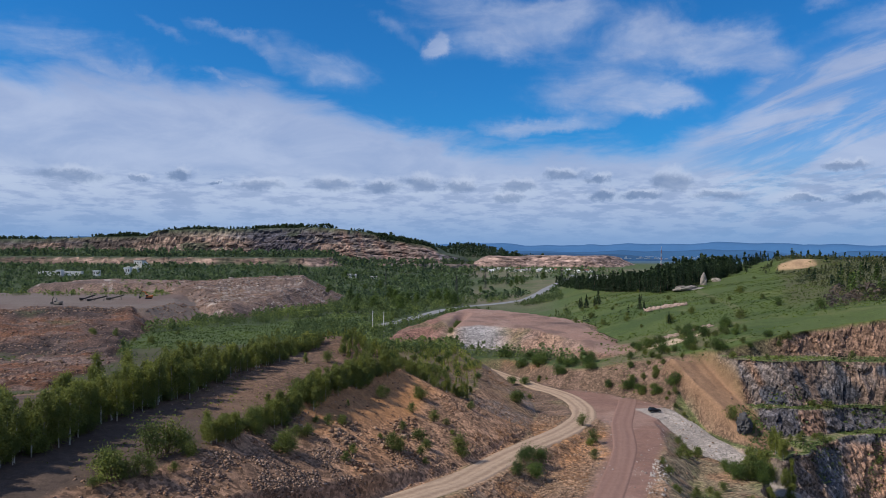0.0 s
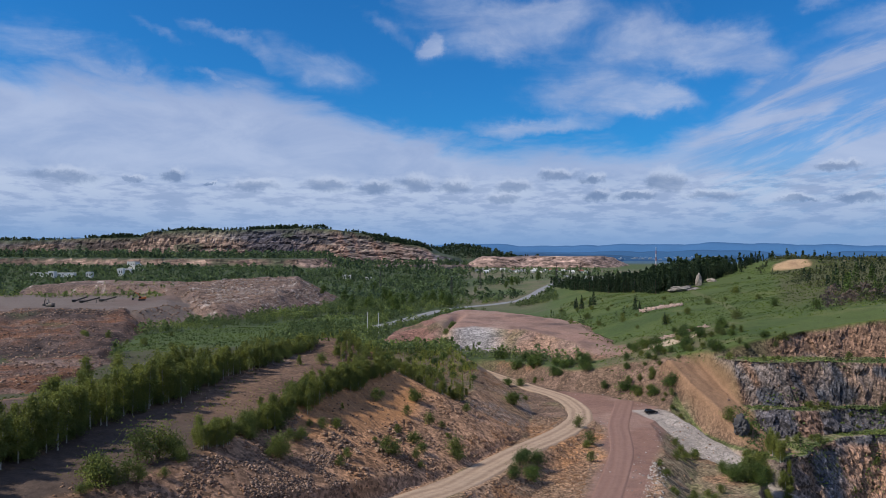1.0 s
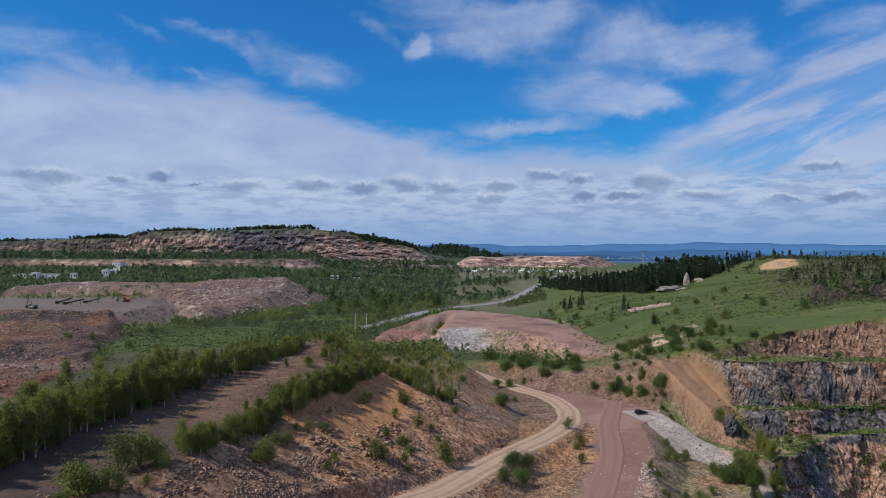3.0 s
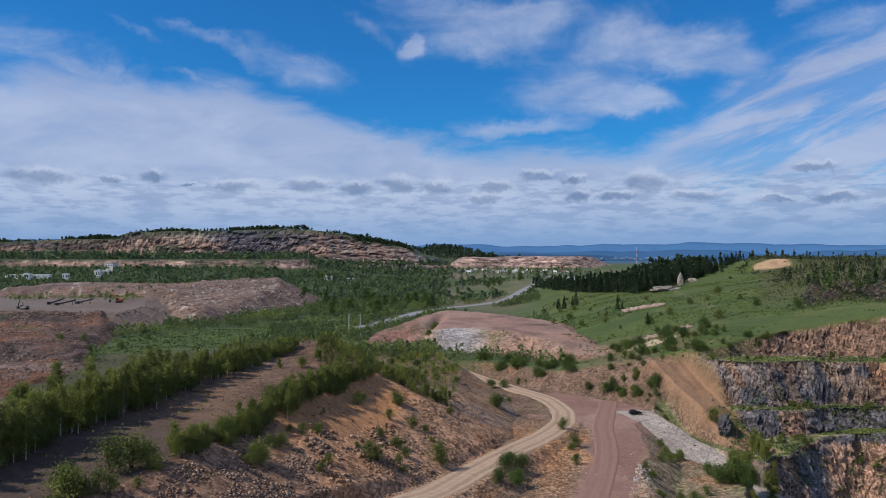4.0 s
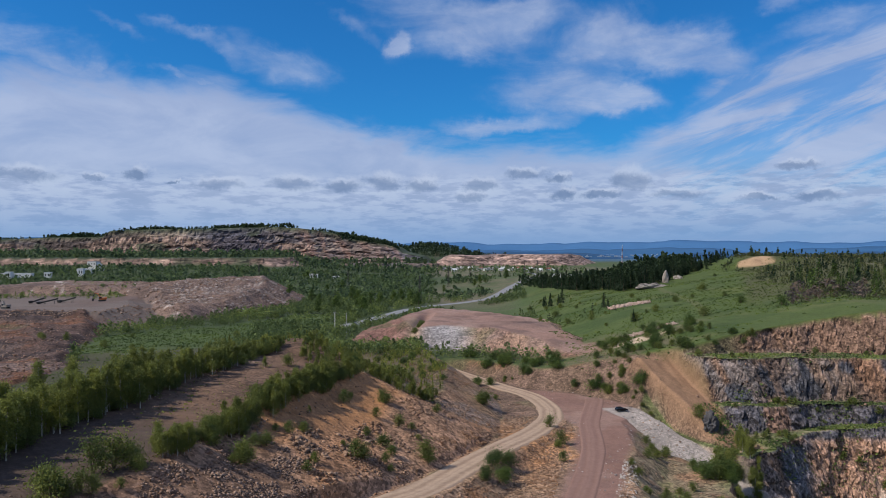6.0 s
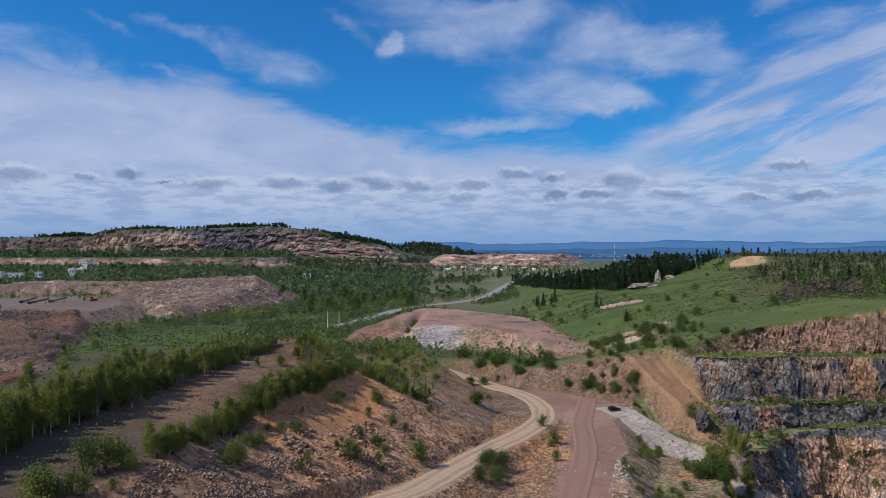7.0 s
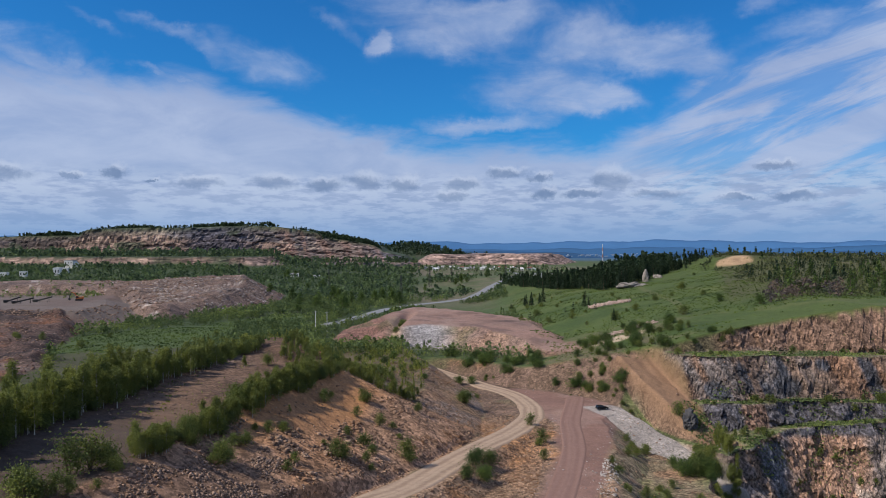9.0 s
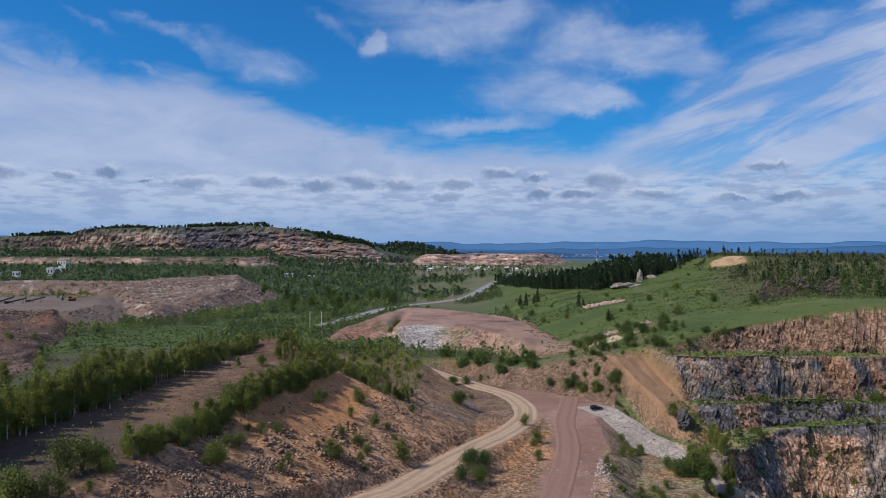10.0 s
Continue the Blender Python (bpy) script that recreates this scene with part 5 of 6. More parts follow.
# tall trees standing out of the valley scrub
tall_trees = [broadleaf("valley_tree", 10.0 + 1.5 * k, 3.2, 900, 0.8, BARK, DARK_LEAF, "tall dark leafy tree standing above the valley scrub", "tree", 700 + k, 12, 0.15, 0.8, 0.6) for k in range(3)]
plant(tall_trees, [(-205, 1150), (-198, 1140), (-188, 1148), (-20, 690), (-24, 700), (-16, 684), (-84, 640), (-90, 660), (-70, 655), (-62, 700), (-98, 610), (-60, 620), (-110, 700), (60, 1000), (68, 1010), (52, 985), (150, 1160), (-30, 820), (-45, 800), (100, 1050), (-150, 760), (10, 900), (-75, 780)] + [tuple(q) for q in field(-190, -20, 560, 980, 90, rng, lambda x, y: (rough_noise(x, y, 60, 3, 212) > 0.12) & (along(HIGHWAY, x, y)[0] > 16) & (outside(LEFT_MOUND, x, y) > 25))], "tall valley trees", rng, 0.7, 1.2)


def woods(name, spots, tall, green, quads, size, label, seed, pointed=0.25):
    """Far woodland that nobody could count: a mesh of small leafy clumps on stems."""
    rng = np.random.default_rng(seed)
    spots = np.asarray(spots, float)
    zs = height(spots[:, 0], spots[:, 1])
    n = len(spots)
    h = tall * (0.45 + 1.1 * rng.random(n) ** 2) * (0.95 + 0.55 * rough_noise(spots[:, 0], spots[:, 1], 6 * tall, 3, seed))
    sharp = rng.random(n) < pointed
    t = rng.random((n, quads)) ** 0.8
    r = np.where(sharp[:, None], 0.22 * (1 - t), 0.62 * np.sqrt(np.clip(1 - (2 * t - 0.75) ** 2, 0.05, 1))) * h[:, None] * np.sqrt(rng.random((n, quads)))
    a = rng.random((n, quads)) * 2 * math.pi
    c = np.stack([spots[:, :1] + np.cos(a) * r, spots[:, 1:2] + np.sin(a) * r, zs[:, None] + h[:, None] * (0.06 + 0.92 * t)], -1).reshape(-1, 3)
    v, f = leaf_quads(c, size * np.repeat(h / tall, quads), rng)
    return tagged(put(name, arrays_mesh(name, v, f), green), label, "trees", kind="stuff")


def wooded(x, y):
    z, m = land(x, y)
    bare = np.clip(m["yard"] + m["rubble"] + m["left_mound"] + m["mound"] + m["spoil"] + m["cut"] + m["pit"] + m["mesa"], 0, 1)
    d, _ = along(HIGHWAY, x, y)
    meadow = step(x - 0.09 * y, 8, 40) * (1 - step(y, 800, 1000))
    ahead = along([(q[0] * 0.955, q[1] * 0.955, 0) for q in HIGHWAY], x, y)[0]
    d = np.minimum(d, np.where((y > 700) | ((y > 560) & (y < 610)), ahead, 99))
    thick = rough_noise(x, y, 90, 4, 201)
    open_grass = (zone(CLEARING, x, y, 4, 14) > 0.5) & (thick < 0.25) | (y > 1290) & (y < 1420) & (x < -270)
    clear = np.where(y < 540, 7, 10)
    low_edge = (y < 400) & (x < -55) & (thick < 0.12)
    return ~open_grass & ~low_edge & (bare < 0.3) & (d > clear) & (meadow < 0.5) & (thick > -0.6 + 0.66 * step(x, -25, 10) * step(y, 530, 560))


rng = np.random.default_rng(3)
plant(bushes, strip([(-12, 398), (-10, 430), (-7, 470)], 16, 1.5, rng), "bushes in the gully of the red mound", rng, 0.5, 1.0)
woods("birch_wood", back - np.array((1.5, 0.0)), 4.6, BIRCH_LEAF, 170, 0.36, "young birches massed behind the ridge", 10, 0.6)
woods("shelf_brush", field(-66, 4, 222, 368, 1500, rng, lambda x, y: (outside(SHELF, x, y) < -1) & (rough_noise(x, y, 16, 3, 216) > -0.35)), 2.3, BIRCH_LEAF, 70, 0.32, "young birch and willow brush on the spoil shelf", 23, 0.7)
woods("valley_woods", field(-420, 120, 330, 760, 20000, rng, wooded), 4.6, WOOD_LEAF, 30, 1.0, "dense green scrub and young woods in the valley", 11, 0.2)
woods("far_woods", field(-1100, 250, 760, 1345, 12000, rng, wooded), 6.0, FAR_LEAF, 14, 2.6, "green woodland beyond the valley", 12)
woods("distant_woods", field(-1500, 0, 1450, 1830, 4600, rng), 11.0, FAR_LEAF, 8, 5.0, "dark belt of trees below the far quarry face", 13, 0.6)
woods("crest_woods", field(-1500, -100, 1990, 2100, 4500, rng, lambda x, y: rough_noise(x, y, 110, 3, 205) > -0.15), 8.0, NEEDLE, 9, 4.5, "dark trees along the far hill crest", 14, 0.8)
woods("hill_woods", field(140, 420, 340, 700, 7500, rng, lambda x, y: hill_side(x, y) & (np.hypot((x - 258) / 17, (y - 585) / 30) > 1)), 2.5, HILL_LEAF, 12, 0.95, "young mixed trees on the hill beyond the meadow", 15, 0.4)
woods("yard_scrub", np.concatenate([field(-440, -285, 650, 700, 160, rng), field(-600, -300, 700, 780, 200, rng)]), 4.0, WOOD_LEAF, 18, 1.4, "scrub along the back of the gravel yard", 19, 0.1)
woods("village_trees", field(-40, 330, 1480, 1850, 420, rng), 8.0, FAR_LEAF, 14, 3.0, "trees among the village houses", 18, 0.4)
woods("hill_pines", field(140, 420, 400, 700, 520, rng, lambda x, y: hill_side(x, y) & (np.hypot((x - 258) / 19, (y - 580) / 40) > 1)), 5.5, NEEDLE, 26, 1.3, "dark pines scattered over the hill", 20, 1.0)
woods("edge_spruces", field(180, 330, 560, 760, 260, rng, lambda x, y: (x > 0.34 * y) & (x < 0.41 * y) & (y > wood_edge(x) + 8)), 6.5, NEEDLE, 26, 1.5, "low spruces where the wood meets the hill", 21, 1.0)
woods("withered_shrubs", field(165, 235, 340, 392, 170, rng, lambda x, y: (x > 0.475 * y) & (x < 0.60 * y) & (rough_noise(x, y, 16, 2, 211) > 0.1)), 4.2, GREY_LEAF, 40, 1.0, "withered grey and pinkish shrubs at the foot of the hill", 22, 0.0)
woods("spruce_wood", field(106, 420, 560, 960, 8500, rng, lambda x, y: (y > wood_edge(x) + 30) & (y < wood_edge(x) + 200) & (x < 0.35 * y)), 9.0, NEEDLE, 26, 2.0, "dark spruce wood behind the meadow", 16, 1.0)

woods("far_hill_woods", field(-320, 260, 2600, 2950, 1500, rng), 12.0, NEEDLE, 10, 6.0, "wooded hill beyond the far quarry", 17, 0.5)

def tufts(name, spots, tall, green, label, seed):
    """Tussocks of grass: a few upright blades of leaf each."""
    rng = np.random.default_rng(seed)
    zs = height(spots[:, 0], spots[:, 1])
    c = np.repeat(np.concatenate([spots, zs[:, None] + tall * 0.35], 1), 2, 0) + rng.normal(size=(2 * len(spots), 3)) * tall * np.array((0.8, 0.8, 0.08))
    v, f = leaf_quads(c, tall * (0.5 + 1.6 * np.repeat(rng.random(len(spots)) ** 3, 2)), rng)
    return tagged(put(name, arrays_mesh(name, v, f), green), label, "grass", kind="stuff")


GRASS = leafy("meadow_grass", (0.092, 0.132, 0.034), 0.35)
meadow_spots = field(60, 300, 290, 640, 60000, rng, lambda x, y: (x > 0.13 * y) & (x < np.where(y < 390, 0.66, 0.50) * y) & (outside(PIT_UPPER, x, y) > 3) & (rough_noise(x * 0.5, y, 20, 4, 206, 0.65) > -0.05))
tufts("meadow_tufts", meadow_spots[:22000], 0.5, GRASS, "rough tussocks of meadow grass", 26)
valley_spots = field(-215, -60, 365, 615, 22000, rng, lambda x, y: (zone(CLEARING, x, y, 4, 14) > 0.4) & (rough_noise(x, y, 18, 3, 209) > -0.3) & (land(x, y)[1]["rubble"] < 0.1))
valley_spots = np.concatenate([valley_spots, field(-330, -45, 240, 405, 14000, rng, lambda x, y: (land(x, y)[1]["rubble"] < 0.1) & (rough_noise(x, y, 14, 3, 213) > -0.2))])
tufts("valley_grass", valley_spots, 0.6, GRASS, "rank grass in the valley clearing", 28)
plant(shrubs, field(-240, -80, 370, 485, 40, rng, lambda x, y: rough_noise(x, y, 30, 3, 210) > 0.05), "shrubs in the valley clearing", rng, 0.6, 1.4)
plant(shrubs + bushes, field(60, 96, 266, 302, 46, rng, lambda x, y: (outside(RED_FLOOR, x, y) > 2.5) & (land(x, y)[1]["slip"] < 0.1) & (land(x, y)[1]["tan"] < 0.3)), "bushes on the bank above the car", rng, 0.45, 1.0)
bench_spots = np.concatenate([field(96, 200, 255, 266, 5000, rng), field(92, 190, 236, 258, 9000, rng), field(104, 200, 272, 284, 2500, rng)])
bench_spots = bench_spots[rough_noise(bench_spots[:, 0], bench_spots[:, 1], 9, 3, 207) > -0.25]
tufts("bench_grass", bench_spots, 0.5, WOOD_LEAF, "weeds and grass on the pit benches", 27)

ridge_spots = field(-70, -24, 110, 250, 2600, rng, lambda x, y: (outside(SPOIL_TOP, x, y) < -1) & (rough_noise(x, y, 10, 3, 217) > 0.05))
tufts("ridge_weeds", ridge_spots, 0.3, BIRCH_LEAF, "thin weeds on the bare top of the spoil", 38)

# ---- loose stones ----
def stones(name, spots, size, mat, label, seed):
    """Broken stones half sunk in the ground: lopsided blocks, too many to count."""
    rng = np.random.default_rng(seed)
    spots = np.asarray(spots, float)
    n = len(spots)
    zs = height(spots[:, 0], spots[:, 1])
    r = size * (0.3 + 2.6 * rng.random(n) ** 7)
    corner = np.array([(-1, -1, -1), (1, -1, -1), (1, 1, -1), (-1, 1, -1), (-1, -1, 1), (1, -1, 1), (1, 1, 1), (-1, 1, 1)], float)
    v = corner[None] * (0.2 + 0.8 * rng.random((n, 8, 3))) * r[:, None, None] * np.array((1, 0.8, 0.6))
    a, t = rng.random(n) * 6.28, rng.normal(size=n) * 0.5
    ca, sa, ct, st = np.cos(a)[:, None], np.sin(a)[:, None], np.cos(t)[:, None], np.sin(t)[:, None]
    x, y, z = v[..., 0], v[..., 1] * ct - v[..., 2] * st, v[..., 1] * st + v[..., 2] * ct
    v = np.stack([x * ca - y * sa + spots[:, :1], x * sa + y * ca + spots[:, 1:2], z + zs[:, None] + 0.15 * r[:, None]], -1)
    quad = np.array([(0, 3, 2, 1), (4, 5, 6, 7), (0, 1, 5, 4), (1, 2, 6, 5), (2, 3, 7, 6), (3, 0, 4, 7)])
    f = (np.arange(n)[:, None, None] * 8 + quad[None]).reshape(-1, 4)
    return tagged(put(name, arrays_mesh(name, v.reshape(-1, 3), f), mat), label, "stones", kind="stuff")


def on(mask, low=0.5, clump=0.0, seed=0):
    def keep(x, y):
        _, m = land(x, y)
        return (m[mask] > low) & (m["haul"] < 0.2) & (rough_noise(x, y, 16, 3, seed) > clump)
    return keep


rng = np.random.default_rng(4)
def within(outline, seed, thin=0.25):
    """Keeps spots of a patch: thick in its middle, thinning out at its rim and in bare runs."""
    def keep(x, y):
        f = zone(outline, x, y, 4.0, 6.0, seed) * step(rough_noise(x, y, 5, 3, seed + 1), -0.35, 0.2)
        return (rng.random(len(x)) < np.maximum(f, 0.0) - thin * (f < 0.5)) & (along(HAUL_LINE, x, y)[0] > 5.6) & (outside(SPOIL_TOP, x, y) > -2)
    return keep


stones("scree", field(-52, -18, 88, 168, 85000, rng, within(DARK_SCREE, 310)), 0.17, GREY_STONE, "grey and pink broken stones on the spoil slope", 21)
stones("scree", field(-32, -10, 143, 196, 14000, rng, within(RUST_SCREE, 313)), 0.32, STONE, "rusty blocks of rock tumbled down the spoil slope", 34)
stones("scree", field(-22, 22, 143, 230, 46000, rng, within(PINK_SCREE, 316)), 0.20, STONE, "pinkish broken stones above the haul road", 35)
few = field(-62, 14, 95, 240, 16000, rng, on("spoil", 0.5, -1.0, 301))
stones("slope_stones", few[outside(SPOIL_TOP, few[:, 0], few[:, 1]) > -4], 0.16, STONE, "scattered small stones on the spoil slope", 33)
few = field(-64, -26, 150, 256, 6500, rng, on("spoil_top", 0.5, -0.1, 307))
stones("hillock_stones", few, 0.13, GREY_STONE, "stones on the bare hillock at the end of the spoil", 36)
stones("flank_stones", field(-14, 18, 205, 310, 14000, rng, on("shelf", 0.5, -0.15, 304)), 0.17, STONE, "broken stones on the flank above the haul road", 29)
stones("bank_stones", field(0, 45, 150, 255, 30000, rng, lambda x, y: (outside(RED_FLOOR, x, y) > 1) & (along(HAUL_LINE, x, y)[0] > 5.5) & (x > 0.25 * (y - 160))), 0.16, STONE, "pale and rusty stones on the bank between the tracks", 30)
stones("verge_stones", field(-10, 85, 150, 355, 11000, rng, lambda x, y: (outside(RED_FLOOR, x, y) > 1) & (along(HAUL_LINE, x, y)[0] > 5.5)), 0.17, STONE, "loose stones on the quarry banks", 22)
stones("floor_stones", field(20, 75, 170, 305, 5000, rng, lambda x, y: (np.abs(outside(RED_FLOOR, x, y) + 1.5) < 3) & (along(HAUL_LINE, x, y)[0] > 6)), 0.14, PALE_STONE, "pale stones strewn along the edges of the quarry floor", 37)
stones("pit_stones", field(95, 230, 228, 285, 2500, rng), 0.24, GREY_STONE, "fallen rock on the pit benches", 23)
stones("field_stones", field(-420, -140, 240, 530, 34000, rng, on("rubble", 0.5, -0.3, 302)), 0.34, GREY_STONE, "blasted rock heaped in the rubble field", 24)
stones("yard_stones", field(-330, -190, 470, 600, 14000, rng, lambda x, y: (np.abs(outside(YARD, x, y) - 12) < 16) & (rough_noise(x, y, 16, 3, 305) > -0.25)), 0.36, GREY_STONE, "blocks tipped over the edge of the gravel yard", 31)
stones("scree_blocks", field(-262, -150, 560, 800, 20000, rng, on("left_mound", 0.4, 0.0, 306)), 0.55, PALE_STONE, "pale blocks of scree on the end of the heap", 32)
stones("mound_stones", field(-360, -140, 560, 860, 16000, rng, on("left_mound", 0.5, -0.2, 303)), 0.5, GREY_STONE, "pale boulders tipped down the far heap", 25)

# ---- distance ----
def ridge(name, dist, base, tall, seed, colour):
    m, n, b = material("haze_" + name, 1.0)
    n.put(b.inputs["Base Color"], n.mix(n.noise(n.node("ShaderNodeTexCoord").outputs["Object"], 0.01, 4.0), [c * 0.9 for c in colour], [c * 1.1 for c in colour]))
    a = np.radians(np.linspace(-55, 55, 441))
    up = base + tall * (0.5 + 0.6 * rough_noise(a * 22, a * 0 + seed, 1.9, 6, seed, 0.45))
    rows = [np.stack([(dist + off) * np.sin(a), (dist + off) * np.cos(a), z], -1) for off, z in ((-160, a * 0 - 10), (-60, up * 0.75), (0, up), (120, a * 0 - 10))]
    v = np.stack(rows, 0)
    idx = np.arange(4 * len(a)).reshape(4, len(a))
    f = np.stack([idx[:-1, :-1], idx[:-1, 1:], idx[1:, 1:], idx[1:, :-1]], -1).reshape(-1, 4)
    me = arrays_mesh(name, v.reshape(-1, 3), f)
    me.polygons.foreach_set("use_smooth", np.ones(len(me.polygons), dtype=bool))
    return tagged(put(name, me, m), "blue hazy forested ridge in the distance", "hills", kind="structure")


# blue haze painted as the ridges' base colour, lighter the farther they stand
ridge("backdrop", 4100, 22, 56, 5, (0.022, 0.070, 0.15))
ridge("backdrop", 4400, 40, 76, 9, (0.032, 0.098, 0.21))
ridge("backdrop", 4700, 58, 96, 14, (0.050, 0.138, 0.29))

# town walls with the bluish haze of distance mixed into their colour
HAZED_WALL = grained("hazed_wall", (0.34, 0.40, 0.48), 0.2, 0.1)
far_town_rng = np.random.default_rng(12)
bm = bmesh.new()
for i in range(70):
    a = radians(9.5 + 9 * far_town_rng.random())
    d = 3960 + 60 * far_town_rng.random()
    box(bm, d * math.sin(a), d * math.cos(a), 24 + 14 * far_town_rng.random(), 4 + 12 * far_town_rng.random() ** 2, 6, 2.5 + 6 * far_town_rng.random() ** 3)
tagged(part("far_town", bm, HAZED_WALL), "pale buildings of a distant town", "buildings", kind="stuff")

# ---- vehicles, buildings and masts ----
def ground_at(x, y):
    return float(height(x, y)[0])


def wheel(parent, x, y, r, wide, axis_turn=0.0):
    bm = bmesh.new()
    bmesh.ops.create_cone(bm, cap_ends=True, segments=16, radius1=r, radius2=r, depth=wide, matrix=pose(x, y, r, 90, 0, 0))
    bmesh.ops.bevel(bm, geom=[e for e in bm.edges if e.is_manifold and e.calc_face_angle(0) > 1], offset=r * 0.12, segments=1, affect="EDGES")
    tyre = part("wheel", bm, RUBBER, parent)
    bm = bmesh.new()
    bmesh.ops.create_cone(bm, cap_ends=True, segments=12, radius1=r * 0.6, radius2=r * 0.6, depth=wide * 1.06, matrix=pose(x, y, r, 90, 0, 0))
    part("rim", bm, STEEL, tyre)


def profile_body(bm, outline, half, inset=0.0):
    """A side outline of (x, z) swept across, narrower by inset at its top."""
    top = max(z for _, z in outline)
    low = min(z for _, z in outline)
    sides = []
    for s in (-1, 1):
        sides.append([bm.verts.new((x, s * (half - inset * (z - low) / (top - low)), z)) for x, z in outline])
    n = len(outline)
    for i in range(n):
        j = (i + 1) % n
        bm.faces.new((sides[0][i], sides[0][j], sides[1][j], sides[1][i]))
    bm.faces.new(sides[0][::-1])
    bm.faces.new(sides[1])
    bmesh.ops.recalc_face_normals(bm, faces=bm.faces)


def parked_car(x, y, turn):
    ob = thing("parked_car", "black estate car parked at the edge of the quarry", "car")
    bm = bmesh.new()
    profile_body(bm, [(-2.2, 0.35), (-2.25, 0.9), (-2.1, 1.0), (0.75, 0.98), (1.95, 0.85), (2.2, 0.65), (2.2, 0.35)], 0.9, 0.05)
    bmesh.ops.bevel(bm, geom=bm.edges[:], offset=0.05, segments=2, affect="EDGES")
    part("body", bm, CAR_PAINT, ob)
    bm = bmesh.new()
    profile_body(bm, [(-2.1, 0.99), (-1.85, 1.48), (-0.9, 1.58), (0.1, 1.52), (0.85, 0.97)], 0.84, 0.14)
    part("cabin_glass", bm, GLASS, ob)
    bm = bmesh.new()
    box(bm, -0.9, 0, 1.545, 1.7, 1.3, 0.06, 0.02)
    part("roof", bm, CAR_PAINT, ob)
    for sx in (-1.35, 1.35):
        for sy in (-0.82, 0.82):
            wheel(ob, sx, sy, 0.33, 0.22)
    for sy in (-0.62, 0.62):
        bm = bmesh.new()
        box(bm, 2.17, sy, 0.62, 0.08, 0.34, 0.14, 0.02)
        part("headlight", bm, GLASS, ob)
    ob.matrix_basis = pose(x, y, ground_at(x, y) + 0.02, 0, 0, turn)


def excavator(x, y, turn, paint, label, scale=1.0):
    ob = thing("excavator", label, "excavator", "excavators in the quarry yard")
    for sy in (-1.25, 1.25):
        bm = bmesh.new()
        profile_body(bm, [(-2.1, 0.15), (-2.4, 0.5), (-2.1, 0.95), (2.1, 0.95), (2.4, 0.5), (2.1, 0.15), (1.8, 0.0), (-1.8, 0.0)], 0.32)
        bmesh.ops.translate(bm, verts=bm.verts, vec=(0, sy, 0))
        part("track", bm, DARK_STEEL, ob)
    bm = bmesh.new()
    box(bm, 0, 0, 0.55, 2.6, 2.0, 0.55, 0.08)
    part("undercarriage", bm, DARK_STEEL, ob)
    bm = bmesh.new()
    box(bm, -0.9, 0, 1.1, 4.0, 2.9, 1.3, 0.12)
    box(bm, -2.4, 0, 1.2, 1.0, 2.9, 1.5, 0.2)
    part("house", bm, paint, ob)
    bm = bmesh.new()
    box(bm, 0.9, 0.85, 1.1, 1.7, 1.2, 2.1, 0.1, 0, 0.9)
    cab = part("cab", bm, paint, ob)
    bm = bmesh.new()
    box(bm, 0.98, 0.87, 1.9, 1.66, 1.24, 1.0, 0.03, 0, 0.92)
    part("window", bm, GLASS, cab)
    bm = bmesh.new()
    tube(bm, [(0.9, -0.3, 1.6), (2.4, -0.3, 4.9), (4.6, -0.3, 5.6)], [0.42, 0.45, 0.28], 4)
    part("boom", bm, paint, ob)
    bm = bmesh.new()
    tube(bm, [(4.2, -0.3, 6.0), (5.6, -0.3, 3.2), (5.7, -0.3, 1.9)], [0.28, 0.3, 0.18], 4)
    part("arm", bm, DARK_STEEL, ob)
    bm = bmesh.new()
    profile_body(bm, [(5.3, 2.0), (6.2, 1.9), (6.3, 0.9), (5.7, 0.3), (4.9, 0.7), (5.0, 1.4)], 0.75)
    part("bucket", bm, DARK_STEEL, ob)
    bm = bmesh.new()
    tube(bm, [(1.6, -0.3, 1.9), (2.9, -0.3, 4.4)], [0.12, 0.09], 6)
    part("ram", bm, STEEL, ob)
    ob.matrix_basis = pose(x, y, ground_at(x, y), 0, 0, turn) @ Matrix.Diagonal((scale, scale, scale, 1))


def conveyor(x, y, turn, long):
    ob = thing("conveyor", "dark steel screening conveyor standing in the gravel yard", "conveyor", "conveyors in the quarry yard")
    bm = bmesh.new()
    tube(bm, [(-long / 2, 0, 0.8), (long / 2, 0, 4.2)], [0.75, 0.75], 4)
    part("belt_frame", bm, DARK_STEEL, ob)
    for px in (-0.2, 0.3):
        for sy in (-1, 1):
            bm = bmesh.new()
            tube(bm, [(px * long, sy * 1.1, -0.2), (px * long + 0.4, sy * 0.5, 2.3 + px * 3.4)], [0.16, 0.12], 4)
            part("leg", bm, DARK_STEEL, ob)
    bm = bmesh.new()
    box(bm, -long / 2, 0, 0.2, 2.6, 2.4, 2.0, 0.1, 0, 1.25)
    part("hopper", bm, DARK_STEEL, ob)
    ob.matrix_basis = pose(x, y, ground_at(x, y), 0, 0, turn)


